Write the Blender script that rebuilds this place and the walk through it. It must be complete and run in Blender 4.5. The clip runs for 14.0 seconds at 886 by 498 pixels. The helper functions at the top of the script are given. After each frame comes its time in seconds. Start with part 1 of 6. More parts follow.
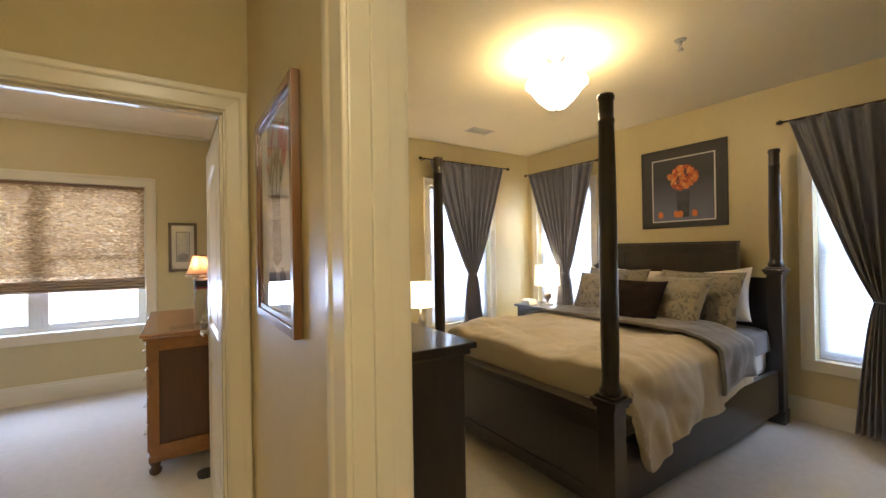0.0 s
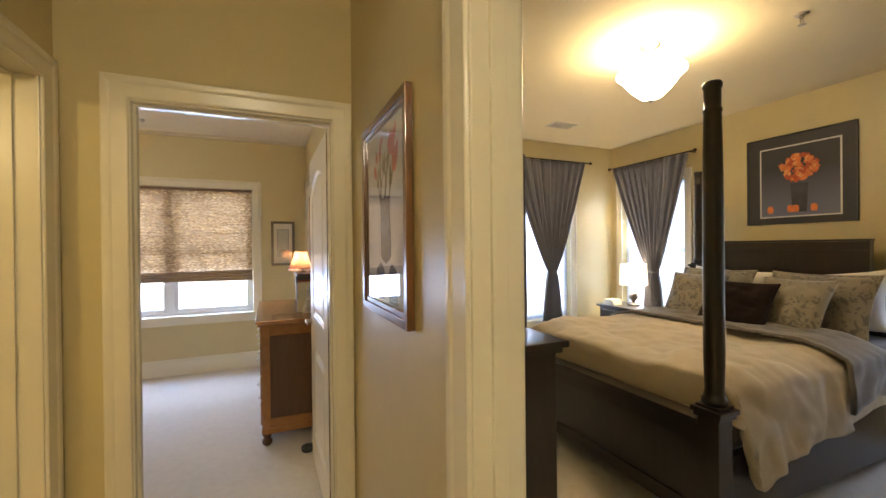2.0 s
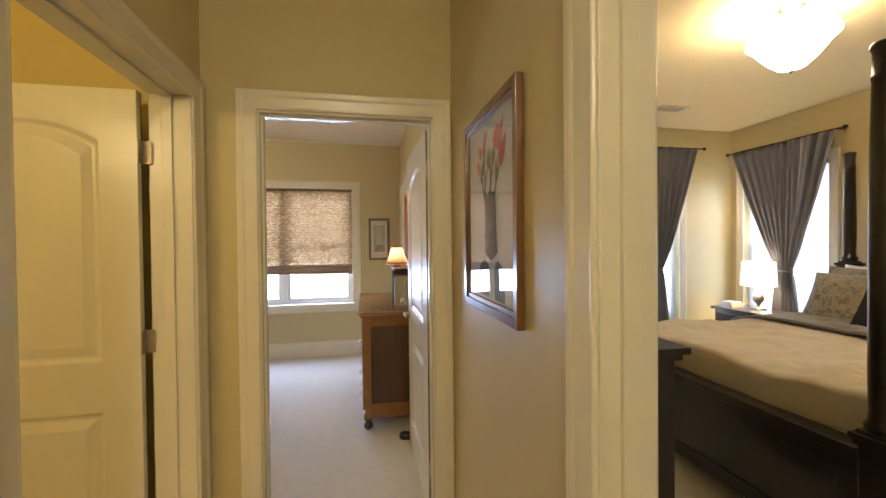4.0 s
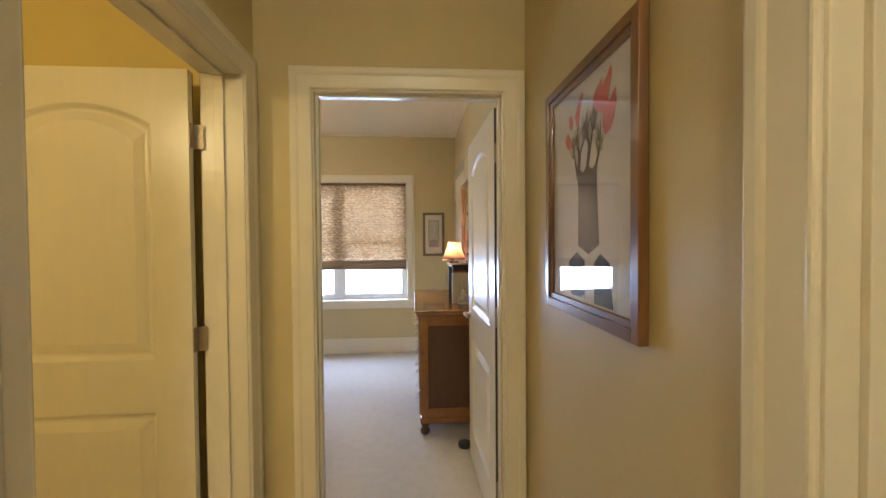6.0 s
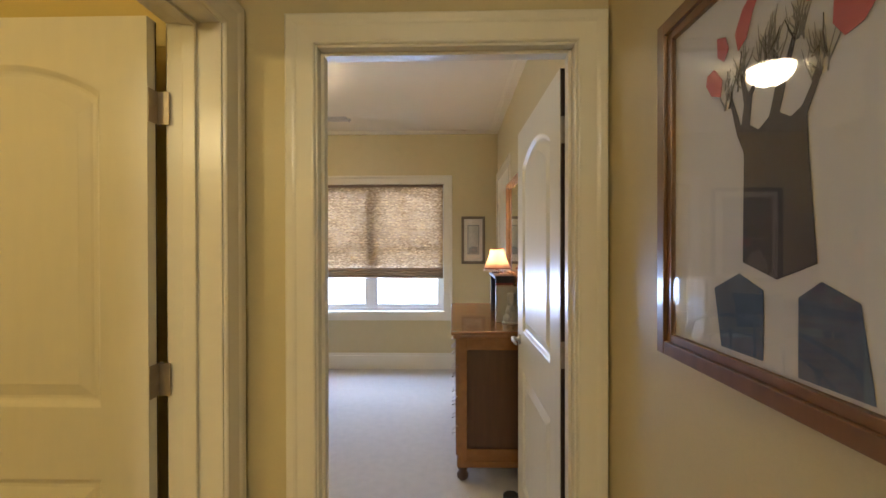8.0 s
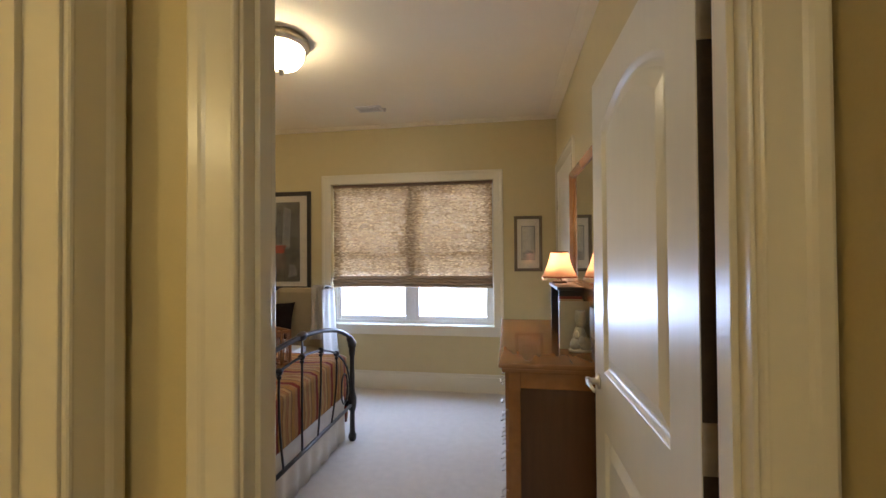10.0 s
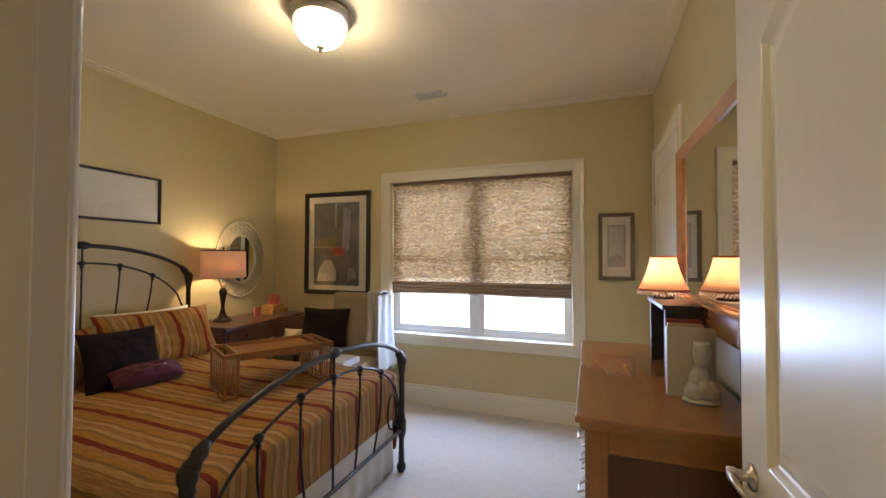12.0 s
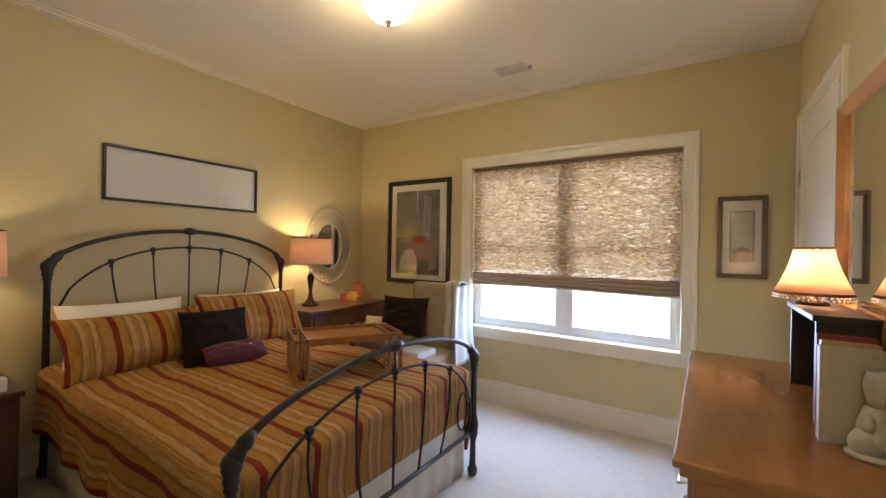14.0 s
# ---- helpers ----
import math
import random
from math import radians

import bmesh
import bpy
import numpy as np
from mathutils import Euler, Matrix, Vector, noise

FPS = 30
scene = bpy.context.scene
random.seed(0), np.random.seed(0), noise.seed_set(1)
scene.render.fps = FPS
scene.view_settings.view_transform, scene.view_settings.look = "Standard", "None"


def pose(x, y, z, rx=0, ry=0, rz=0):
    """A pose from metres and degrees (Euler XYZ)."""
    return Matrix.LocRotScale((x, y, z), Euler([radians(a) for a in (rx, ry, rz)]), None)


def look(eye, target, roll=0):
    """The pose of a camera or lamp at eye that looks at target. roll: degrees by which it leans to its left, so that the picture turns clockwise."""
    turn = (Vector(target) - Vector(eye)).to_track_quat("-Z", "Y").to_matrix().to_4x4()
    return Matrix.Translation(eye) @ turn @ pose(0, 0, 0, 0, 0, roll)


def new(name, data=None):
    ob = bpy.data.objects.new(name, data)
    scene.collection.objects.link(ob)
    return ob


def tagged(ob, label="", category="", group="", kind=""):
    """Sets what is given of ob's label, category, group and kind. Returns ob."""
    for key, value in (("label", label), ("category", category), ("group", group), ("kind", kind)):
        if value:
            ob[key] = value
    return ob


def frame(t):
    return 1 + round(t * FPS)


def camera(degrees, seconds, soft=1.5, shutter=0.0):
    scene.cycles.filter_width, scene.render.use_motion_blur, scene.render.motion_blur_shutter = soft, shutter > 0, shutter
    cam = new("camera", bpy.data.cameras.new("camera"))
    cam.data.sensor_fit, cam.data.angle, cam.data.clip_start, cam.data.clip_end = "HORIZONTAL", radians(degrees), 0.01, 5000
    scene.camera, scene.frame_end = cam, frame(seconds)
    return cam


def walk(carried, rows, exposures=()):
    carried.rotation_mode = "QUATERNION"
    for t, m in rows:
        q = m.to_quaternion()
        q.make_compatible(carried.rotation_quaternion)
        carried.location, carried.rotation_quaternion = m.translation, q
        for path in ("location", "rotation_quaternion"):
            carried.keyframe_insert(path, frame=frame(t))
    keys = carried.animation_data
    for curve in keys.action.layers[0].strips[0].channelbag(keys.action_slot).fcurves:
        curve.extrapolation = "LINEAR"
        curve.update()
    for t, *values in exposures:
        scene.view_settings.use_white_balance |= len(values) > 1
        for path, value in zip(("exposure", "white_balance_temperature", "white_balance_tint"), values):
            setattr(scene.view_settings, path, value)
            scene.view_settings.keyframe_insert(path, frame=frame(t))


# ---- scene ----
cam = camera(95.5, 14.0)
PATH = [
    (0, (1.648, 1.414, 1.417), (2.747, 3.085, 1.422), -0.9),
    (0.5, (1.623, 1.421, 1.443), (2.664, 3.129, 1.43), -0.9),
    (1, (1.598, 1.418, 1.439), (2.56, 3.172, 1.428), -0.8),
    (1.5, (1.569, 1.417, 1.432), (2.439, 3.218, 1.423), -0.7),
    (2, (1.545, 1.414, 1.427), (2.334, 3.252, 1.418), -0.6),
    (2.5, (1.528, 1.415, 1.428), (2.22, 3.292, 1.411), -0.6),
    (3, (1.506, 1.417, 1.422), (2.095, 3.328, 1.403), -0.7),
    (3.5, (1.485, 1.419, 1.415), (1.986, 3.356, 1.398), -0.6),
    (4, (1.489, 1.457, 1.431), (1.876, 3.419, 1.403), -0.6),
    (4.2, (1.484, 1.475, 1.432), (1.839, 3.442, 1.394), -0.5),
    (6.5, (1.438, 1.779, 1.408), (1.551, 3.776, 1.371), -0.4),
    (7, (1.437, 1.879, 1.416), (1.527, 3.877, 1.391), -0.2),
    (7.5, (1.436, 2.021, 1.412), (1.468, 4.02, 1.39), -0.1),
    (8, (1.447, 2.161, 1.419), (1.402, 4.161, 1.408), -0.1),
    (8.2, (1.451, 2.215, 1.421), (1.389, 4.215, 1.411), -0.2),
    (10.3, (1.48, 2.85, 1.39), (1.104, 4.814, 1.427), -0.3),
    (10.5, (1.473, 2.911, 1.389), (1.052, 4.866, 1.432), -0.2),
    (11, (1.464, 3.026, 1.388), (0.959, 4.961, 1.438), -0.0),
    (11.5, (1.471, 3.142, 1.383), (0.891, 5.055, 1.436), 0.1),
    (12, (1.484, 3.243, 1.388), (0.801, 5.122, 1.438), 0.2),
    (12.5, (1.482, 3.306, 1.394), (0.692, 5.143, 1.428), 0.4),
    (13, (1.484, 3.383, 1.382), (0.599, 5.176, 1.404), 0.6),
    (13.5, (1.487, 3.439, 1.385), (0.483, 5.169, 1.393), 0.9),
    (14, (1.498, 3.487, 1.376), (0.402, 5.16, 1.377), 1.1),
]
walk(cam, [(t, look(eye, target, roll)) for t, eye, target, roll in PATH], exposures=[(0, 1.70, 6500, 10), (2, 1.74, 6500, 10), (4, 1.75, 6450, 10), (6.5, 1.74, 6200, 10), (8, 1.66, 6000, 10), (9.5, 1.5, 6200, 10), (10.5, 1.28, 6300, 10), (11, 1.30, 6300, 10), (12, 1.42, 6350, 10), (12.5, 1.56, 6350, 10), (13, 1.65, 6350, 10), (14, 1.70, 6350, 10)])

# ---- world and sun ----
world = bpy.data.worlds.new("sky")
scene.world = world
world.use_nodes = True
wn = world.node_tree
sky = wn.nodes.new("ShaderNodeTexSky")
sky.sky_type, sky.sun_disc = "NISHITA", False
sky.sun_elevation, sky.sun_rotation = radians(38), radians(200)
wn.links.new(sky.outputs[0], wn.nodes["Background"].inputs[0])
wn.nodes["Background"].inputs[1].default_value = 0.15
sun = new("sun", bpy.data.lights.new("sun", "SUN"))
sun.data.energy, sun.data.angle, sun.data.color = 2.0, radians(0.5), (1, 0.95, 0.88)
sun.matrix_world = look((0, -6, 5), (0, 0, 0.5))


def area(name, m, w, h, power, col):
    ob = new(name, bpy.data.lights.new(name, "AREA"))
    ob.data.shape, ob.data.size, ob.data.size_y = "RECTANGLE", w, h
    ob.data.energy, ob.data.color = power, col
    ob.matrix_world = m
    return ob


def bulb(name, loc, power, col, r=0.04):
    ob = new(name, bpy.data.lights.new(name, "POINT"))
    ob.data.energy, ob.data.color, ob.data.shadow_soft_size = power, col, r
    ob.location = loc
    return ob


COOL, PALEDAY, WARM = (0.46, 0.62, 1.0), (0.62, 0.75, 1.0), (1.0, 0.78, 0.49)
area("window_light_b", look((0.49, 7.02, 0.92), (0.49, 5.2, 0.1)), 1.66, 0.5, 25, COOL)
area("window_light_b_upper", look((0.49, 6.918, 1.655), (0.49, 5.2, 1.655)), 1.70, 0.92, 1.4, (1.0, 0.93, 0.82))
area("window_light_a", look((4.67, 5.80, 1.35), (4.5, 3.0, 0.9)), 0.85, 1.5, 15, PALEDAY)
area("window_light_a_side", look((6.07, 4.95, 1.35), (4.0, 4.5, 0.9)), 0.8, 1.5, 13, PALEDAY)
area("window_light_a_near", look((6.07, 2.01, 1.35), (3.0, 2.2, 0.9)), 0.8, 1.5, 18, PALEDAY)
bulb("lamp_a_bulb", (3.85, 3.30, 2.585), 12, (1.0, 0.75, 0.43), 0.09)
# fill light for the hall, added out of view behind the camera
bulb("hall_fill", (1.36, 0.3, 2.45), 13.5, (1.0, 0.89, 0.66), 0.1)
bulb("room_c_bulb", (-0.3, 1.4, 2.2), 10, (1.0, 0.78, 0.38), 0.08)
bulb("nightstand_a_bulb", (5.58, 4.98, 1.08), 8, WARM, 0.03)
bulb("drum_lamp_bulb", (-1.60, 5.965, 1.36), 4, WARM, 0.03)
bulb("drum_lamp_near_bulb", (-1.60, 3.82, 1.33), 1.5, WARM, 0.03)
bulb("dresser_lamp_bulb", (1.80, 5.31, 1.36), 2.0, (1.0, 0.70, 0.46), 0.02)
bulb("corner_a_bulb", (3.72, 5.0, 0.97), 5, WARM, 0.03)

# ---- materials ----


def mat(name, col, rough=0.6, metal=0.0, bump=0.0, scale=30.0, vary=0.06, coat=0.0, emit=None, trans=0.0, sheen=0.0, stretch=(1, 1, 1), spec=0.5):
    m = bpy.data.materials.new(name)
    m.use_nodes = True
    nt = m.node_tree
    b = nt.nodes["Principled BSDF"]
    b.inputs["Roughness"].default_value = rough
    b.inputs["Metallic"].default_value = metal
    b.inputs["Coat Weight"].default_value = coat
    b.inputs["Transmission Weight"].default_value = trans
    b.inputs["Sheen Weight"].default_value = sheen
    b.inputs["Specular IOR Level"].default_value = spec
    tc = nt.nodes.new("ShaderNodeTexCoord")
    mp = nt.nodes.new("ShaderNodeMapping")
    mp.inputs["Scale"].default_value = stretch
    nt.links.new(tc.outputs["Object"], mp.inputs[0])
    n1 = nt.nodes.new("ShaderNodeTexNoise")
    n1.inputs["Scale"].default_value, n1.inputs["Detail"].default_value = scale, 5
    n2 = nt.nodes.new("ShaderNodeTexNoise")
    n2.inputs["Scale"].default_value, n2.inputs["Detail"].default_value = scale / 14, 3
    nt.links.new(mp.outputs[0], n1.inputs[0])
    nt.links.new(mp.outputs[0], n2.inputs[0])
    add = nt.nodes.new("ShaderNodeMath")
    add.operation = "ADD"
    nt.links.new(n1.outputs[0], add.inputs[0])
    nt.links.new(n2.outputs[0], add.inputs[1])
    ramp = nt.nodes.new("ShaderNodeMapRange")
    ramp.inputs[1].default_value, ramp.inputs[2].default_value = 0.6, 1.4
    nt.links.new(add.outputs[0], ramp.inputs[0])
    mix = nt.nodes.new("ShaderNodeMix")
    mix.data_type = "RGBA"
    nt.links.new(ramp.outputs[0], mix.inputs[0])
    mix.inputs[6].default_value = (*[c * (1 - vary) for c in col], 1)
    mix.inputs[7].default_value = (*[min(1, c * (1 + vary)) for c in col], 1)
    nt.links.new(mix.outputs[2], b.inputs["Base Color"])
    if bump:
        bp = nt.nodes.new("ShaderNodeBump")
        bp.inputs["Strength"].default_value, bp.inputs["Distance"].default_value = bump, 0.004
        nt.links.new(n1.outputs[0], bp.inputs["Height"])
        nt.links.new(bp.outputs[0], b.inputs["Normal"])
    if emit:
        b.inputs["Emission Color"].default_value = (*emit[0], 1)
        b.inputs["Emission Strength"].default_value = emit[1]
    return m


WALL = mat("wall_paint", (0.56, 0.470, 0.258), 0.42, bump=0.05, scale=160, vary=0.03, spec=0.4)
WALLC = mat("wall_paint_yellow", (0.60, 0.48, 0.17), 0.5, bump=0.05, scale=160, vary=0.03)
CEILM = mat("ceiling_paint_warm", (0.735, 0.635, 0.42), 0.85, bump=0.06, scale=120, vary=0.02)
CEIL = mat("ceiling_paint", (0.745, 0.67, 0.515), 0.85, bump=0.06, scale=120, vary=0.02)
TRIM = mat("trim_paint", (0.73, 0.68, 0.55), 0.27, vary=0.02, scale=5, spec=0.5)
DOORP = mat("door_paint", (0.72, 0.68, 0.57), 0.3, vary=0.03, scale=40, bump=0.04, stretch=(1, 1, 0.15))
CARPET = mat("carpet_pile", (0.60, 0.555, 0.50), 0.95, bump=0.9, scale=260, vary=0.10, sheen=0.3)
ESPRESSO = mat("espresso_wood", (0.022, 0.015, 0.012), 0.28, vary=0.4, scale=30, stretch=(1, 1, 0.15), coat=0.3, bump=0.03)
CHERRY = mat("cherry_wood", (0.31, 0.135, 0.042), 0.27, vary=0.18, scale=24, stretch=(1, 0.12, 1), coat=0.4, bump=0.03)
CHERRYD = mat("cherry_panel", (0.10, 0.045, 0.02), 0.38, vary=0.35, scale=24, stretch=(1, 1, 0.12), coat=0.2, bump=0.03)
WALNUT = mat("walnut_desk", (0.10, 0.035, 0.02), 0.3, vary=0.3, scale=24, stretch=(1, 0.12, 1), coat=0.3)
FRAMEW = mat("brown_frame_wood", (0.17, 0.078, 0.028), 0.28, vary=0.35, scale=30, stretch=(1, 1, 0.15), coat=0.4)
BLACKF = mat("black_frame", (0.025, 0.02, 0.018), 0.35, vary=0.3)
IRON = mat("pewter_iron", (0.055, 0.050, 0.046), 0.40, metal=0.75, bump=0.25, scale=80, vary=0.3)
BRONZE = mat("dark_bronze", (0.05, 0.035, 0.025), 0.4, metal=0.8, vary=0.2)
NICKEL = mat("brushed_nickel", (0.55, 0.5, 0.44), 0.3, metal=1.0, vary=0.1)
SILVERF = mat("antique_silver_frame", (0.16, 0.125, 0.085), 0.35, metal=0.7, bump=0.2, scale=60, vary=0.3)
CURT = mat("grey_curtain", (0.12, 0.122, 0.16), 0.5, bump=0.15, scale=300, vary=0.1, sheen=0.5)
DUVET = mat("cream_duvet", (0.55, 0.475, 0.36), 0.8, bump=0.25, scale=120, vary=0.05, sheen=0.2)
SHEETG = mat("slate_sheet", (0.155, 0.143, 0.14), 0.75, bump=0.2, scale=160, vary=0.08, sheen=0.3)
WHITEC = mat("white_linen", (0.75, 0.72, 0.66), 0.8, bump=0.15, scale=140, vary=0.04)
DARKP = mat("charcoal_pillow", (0.016, 0.010, 0.009), 0.85, bump=0.5, scale=90, vary=0.3, spec=0.15)
PLUM = mat("plum_satin", (0.090, 0.006, 0.018), 0.6, bump=0.3, scale=60, vary=0.25, sheen=0.1)
PAPER = mat("mat_board", (0.66, 0.60, 0.50), 0.8, vary=0.02)
BEIGEC = mat("beige_upholstery", (0.36, 0.29, 0.18), 0.9, bump=0.3, scale=150, vary=0.08)
WHITEP = mat("vinyl_window", (0.75, 0.77, 0.80), 0.35, vary=0.02)
RUBBER = mat("black_rubber", (0.02, 0.02, 0.02), 0.7)
MIRROR = mat("mirror_glass", (0.86, 0.87, 0.86), 0.02, metal=1.0, vary=0.0)
SHADE_C = mat("cream_shade", (0.8, 0.72, 0.58), 0.9, emit=((1.0, 0.84, 0.58), 1.0))
SHADE_O = mat("coral_shade", (0.52, 0.29, 0.15), 0.9, vary=0.04, scale=60, emit=((1.0, 0.56, 0.32), 0.06))
SHADE_S = mat("peach_shade", (0.7, 0.48, 0.33), 0.9, emit=((1.0, 0.45, 0.20), 0.10))
BOWL = mat("frosted_bowl", (0.9, 0.86, 0.78), 0.5, emit=((1.0, 0.82, 0.54), 7.5))
BOWLB = mat("frosted_bowl_b", (0.9, 0.86, 0.78), 0.5, emit=((1.0, 0.88, 0.68), 1.7))
BOWLG = mat("frosted_bowl_guest", (0.9, 0.86, 0.78), 0.5, emit=((1.0, 0.82, 0.54), 18.5))
HINGE = mat("aged_nickel_hinge", (0.40, 0.34, 0.26), 0.5, metal=0.9, vary=0.2)
HAZE = mat("bright_haze", (0.8, 0.85, 0.9), 1.0, vary=0.0, emit=((0.90, 0.95, 1.0), 0.28))
GROUND = mat("pale_ground", (0.5, 0.5, 0.45), 0.9, scale=2)


def glass_mat(name, tint=(1, 1, 1), gloss=0.06):
    m = bpy.data.materials.new(name)
    m.use_nodes = True
    nt = m.node_tree
    nt.nodes.remove(nt.nodes["Principled BSDF"])
    tr = nt.nodes.new("ShaderNodeBsdfTransparent")
    tr.inputs[0].default_value = (*tint, 1)
    gl = nt.nodes.new("ShaderNodeBsdfGlossy")
    gl.inputs["Roughness"].default_value = 0.01
    lw = nt.nodes.new("ShaderNodeLayerWeight")
    lw.inputs[0].default_value = 0.5
    pw = nt.nodes.new("ShaderNodeMath")
    pw.operation = "POWER"
    pw.inputs[1].default_value = 5.0
    fr = nt.nodes.new("ShaderNodeMapRange")
    fr.inputs[3].default_value, fr.inputs[4].default_value = 0.06, 0.9
    nt.links.new(lw.outputs["Facing"], pw.inputs[0])
    nt.links.new(pw.outputs[0], fr.inputs[0])
    mx = nt.nodes.new("ShaderNodeMixShader")
    nt.links.new(fr.outputs[0], mx.inputs[0])
    nt.links.new(tr.outputs[0], mx.inputs[1])
    nt.links.new(gl.outputs[0], mx.inputs[2])
    nt.links.new(mx.outputs[0], nt.nodes["Material Output"].inputs[0])
    return m


GLASS = glass_mat("pane_glass")


def let_through(m, col, share):
    """Cloth that passes the lamp's light: mixes translucence into a paint."""
    nt = m.node_tree
    tl = nt.nodes.new("ShaderNodeBsdfTranslucent")
    tl.inputs[0].default_value = (*col, 1)
    mx = nt.nodes.new("ShaderNodeMixShader")
    mx.inputs[0].default_value = share
    nt.links.new(nt.nodes["Principled BSDF"].outputs[0], mx.inputs[1])
    nt.links.new(tl.outputs[0], mx.inputs[2])
    nt.links.new(mx.outputs[0], nt.nodes["Material Output"].inputs[0])


let_through(SHADE_S, (0.95, 0.74, 0.55), 0.55)
let_through(SHADE_O, (0.66, 0.42, 0.25), 0.22)


def stripe_mat(name, axis):
    """Woven stripes across one axis of the cloth: gold, rust, cream and olive bands."""
    m = mat(name, (0.45, 0.27, 0.11), 0.85, bump=0.35, scale=200, vary=0.1, spec=0.2)
    nt = m.node_tree
    b = nt.nodes["Principled BSDF"]
    tc = nt.nodes.new("ShaderNodeTexCoord")
    sp = nt.nodes.new("ShaderNodeSeparateXYZ")
    nt.links.new(tc.outputs["UV"], sp.inputs[0])
    mul = nt.nodes.new("ShaderNodeMath")
    mul.operation = "MULTIPLY"
    mul.inputs[1].default_value = 1 / 0.225
    # the bands waver a little as cloth does
    wob, wsc, wad = nt.nodes.new("ShaderNodeTexNoise"), nt.nodes.new("ShaderNodeMath"), nt.nodes.new("ShaderNodeMath")
    wob.inputs["Scale"].default_value, wob.inputs["Detail"].default_value = 7, 3
    wsc.operation, wsc.inputs[1].default_value = "MULTIPLY", 0.022
    nt.links.new(tc.outputs["Object"], wob.inputs[0])
    nt.links.new(wob.outputs[0], wsc.inputs[0])
    nt.links.new(sp.outputs[axis], wad.inputs[0])
    nt.links.new(wsc.outputs[0], wad.inputs[1])
    nt.links.new(wad.outputs[0], mul.inputs[0])
    fr = nt.nodes.new("ShaderNodeMath")
    fr.operation = "FRACT"
    nt.links.new(mul.outputs[0], fr.inputs[0])
    cr = nt.nodes.new("ShaderNodeValToRGB")
    cr.color_ramp.interpolation = "CONSTANT"
    gold, rust, cream, olive, tan = (0.36, 0.175, 0.035), (0.185, 0.026, 0.009), (0.42, 0.245, 0.085), (0.24, 0.130, 0.040), (0.34, 0.17, 0.055)
    stops = [(0.0, rust), (0.14, gold), (0.30, olive), (0.36, cream), (0.46, tan), (0.56, (0.30, 0.125, 0.04)), (0.595, cream), (0.70, olive), (0.76, gold), (0.90, tan)]
    e = cr.color_ramp.elements
    e[0].position, e[0].color = 0, (*rust, 1)
    e[1].position, e[1].color = 0.14, (*gold, 1)
    for p, c in stops[2:]:
        k = e.new(p)
        k.color = (*c, 1)
    nt.links.new(fr.outputs[0], cr.inputs[0])
    # fine ticking along the bands, and slubs
    sc2, sl2, mp2 = nt.nodes.new("ShaderNodeVectorMath"), nt.nodes.new("ShaderNodeTexNoise"), nt.nodes.new("ShaderNodeMapRange")
    sc2.operation = "MULTIPLY"
    sc2.inputs[1].default_value = (14, 230, 1) if axis == 1 else (230, 14, 1)
    sl2.inputs["Scale"].default_value, sl2.inputs["Detail"].default_value = 1.0, 3
    mp2.inputs[1].default_value, mp2.inputs[2].default_value, mp2.inputs[3].default_value, mp2.inputs[4].default_value = 0.3, 0.7, 0.68, 1.25
    nt.links.new(tc.outputs["UV"], sc2.inputs[0])
    nt.links.new(sc2.outputs[0], sl2.inputs[0])
    nt.links.new(sl2.outputs[0], mp2.inputs[0])
    vs = nt.nodes.new("ShaderNodeVectorMath")
    vs.operation = "SCALE"
    nt.links.new(cr.outputs[0], vs.inputs[0])
    nt.links.new(mp2.outputs[0], vs.inputs["Scale"])
    nt.links.new(vs.outputs[0], b.inputs["Base Color"])
    return m


STRIPE = stripe_mat("striped_cloth", 1)
STRIPEX = stripe_mat("striped_cloth_sham", 0)

# ---- geometry helpers ----


def box(bm, x0, x1, y0, y1, z0, z1, bev=0.0):
    c = Vector(((x0 + x1) / 2, (y0 + y1) / 2, (z0 + z1) / 2))
    r = bmesh.ops.create_cube(bm, size=1, matrix=Matrix.Translation(c) @ Matrix.Diagonal((abs(x1 - x0), abs(y1 - y0), abs(z1 - z0), 1)))
    if bev:
        es = list({e for v in r["verts"] for e in v.link_edges})
        bmesh.ops.bevel(bm, geom=es, offset=bev, segments=2, profile=0.6, affect="EDGES")
    return r["verts"]


def lathe(bm, prof, c=(0, 0, 0), n=24, sx=1.0, sy=1.0):
    """Turned shape from (radius, height) pairs."""
    rings = []
    for r, z in prof:
        if r < 1e-5:
            rings.append([bm.verts.new((c[0], c[1], c[2] + z))])
        else:
            rings.append([bm.verts.new((c[0] + sx * r * math.cos(2 * math.pi * i / n), c[1] + sy * r * math.sin(2 * math.pi * i / n), c[2] + z)) for i in range(n)])
    for a, b in zip(rings, rings[1:]):
        for i in range(n):
            j = (i + 1) % n
            if len(a) == 1 and len(b) == 1:
                continue
            if len(a) == 1:
                f = bm.faces.new((a[0], b[j], b[i]))
            elif len(b) == 1:
                f = bm.faces.new((a[i], a[j], b[0]))
            else:
                f = bm.faces.new((a[i], a[j], b[j], b[i]))
            f.smooth = True
    for ring, flip in ((rings[0], True), (rings[-1], False)):
        if len(ring) > 2:
            bm.faces.new(ring[::-1] if flip else ring)


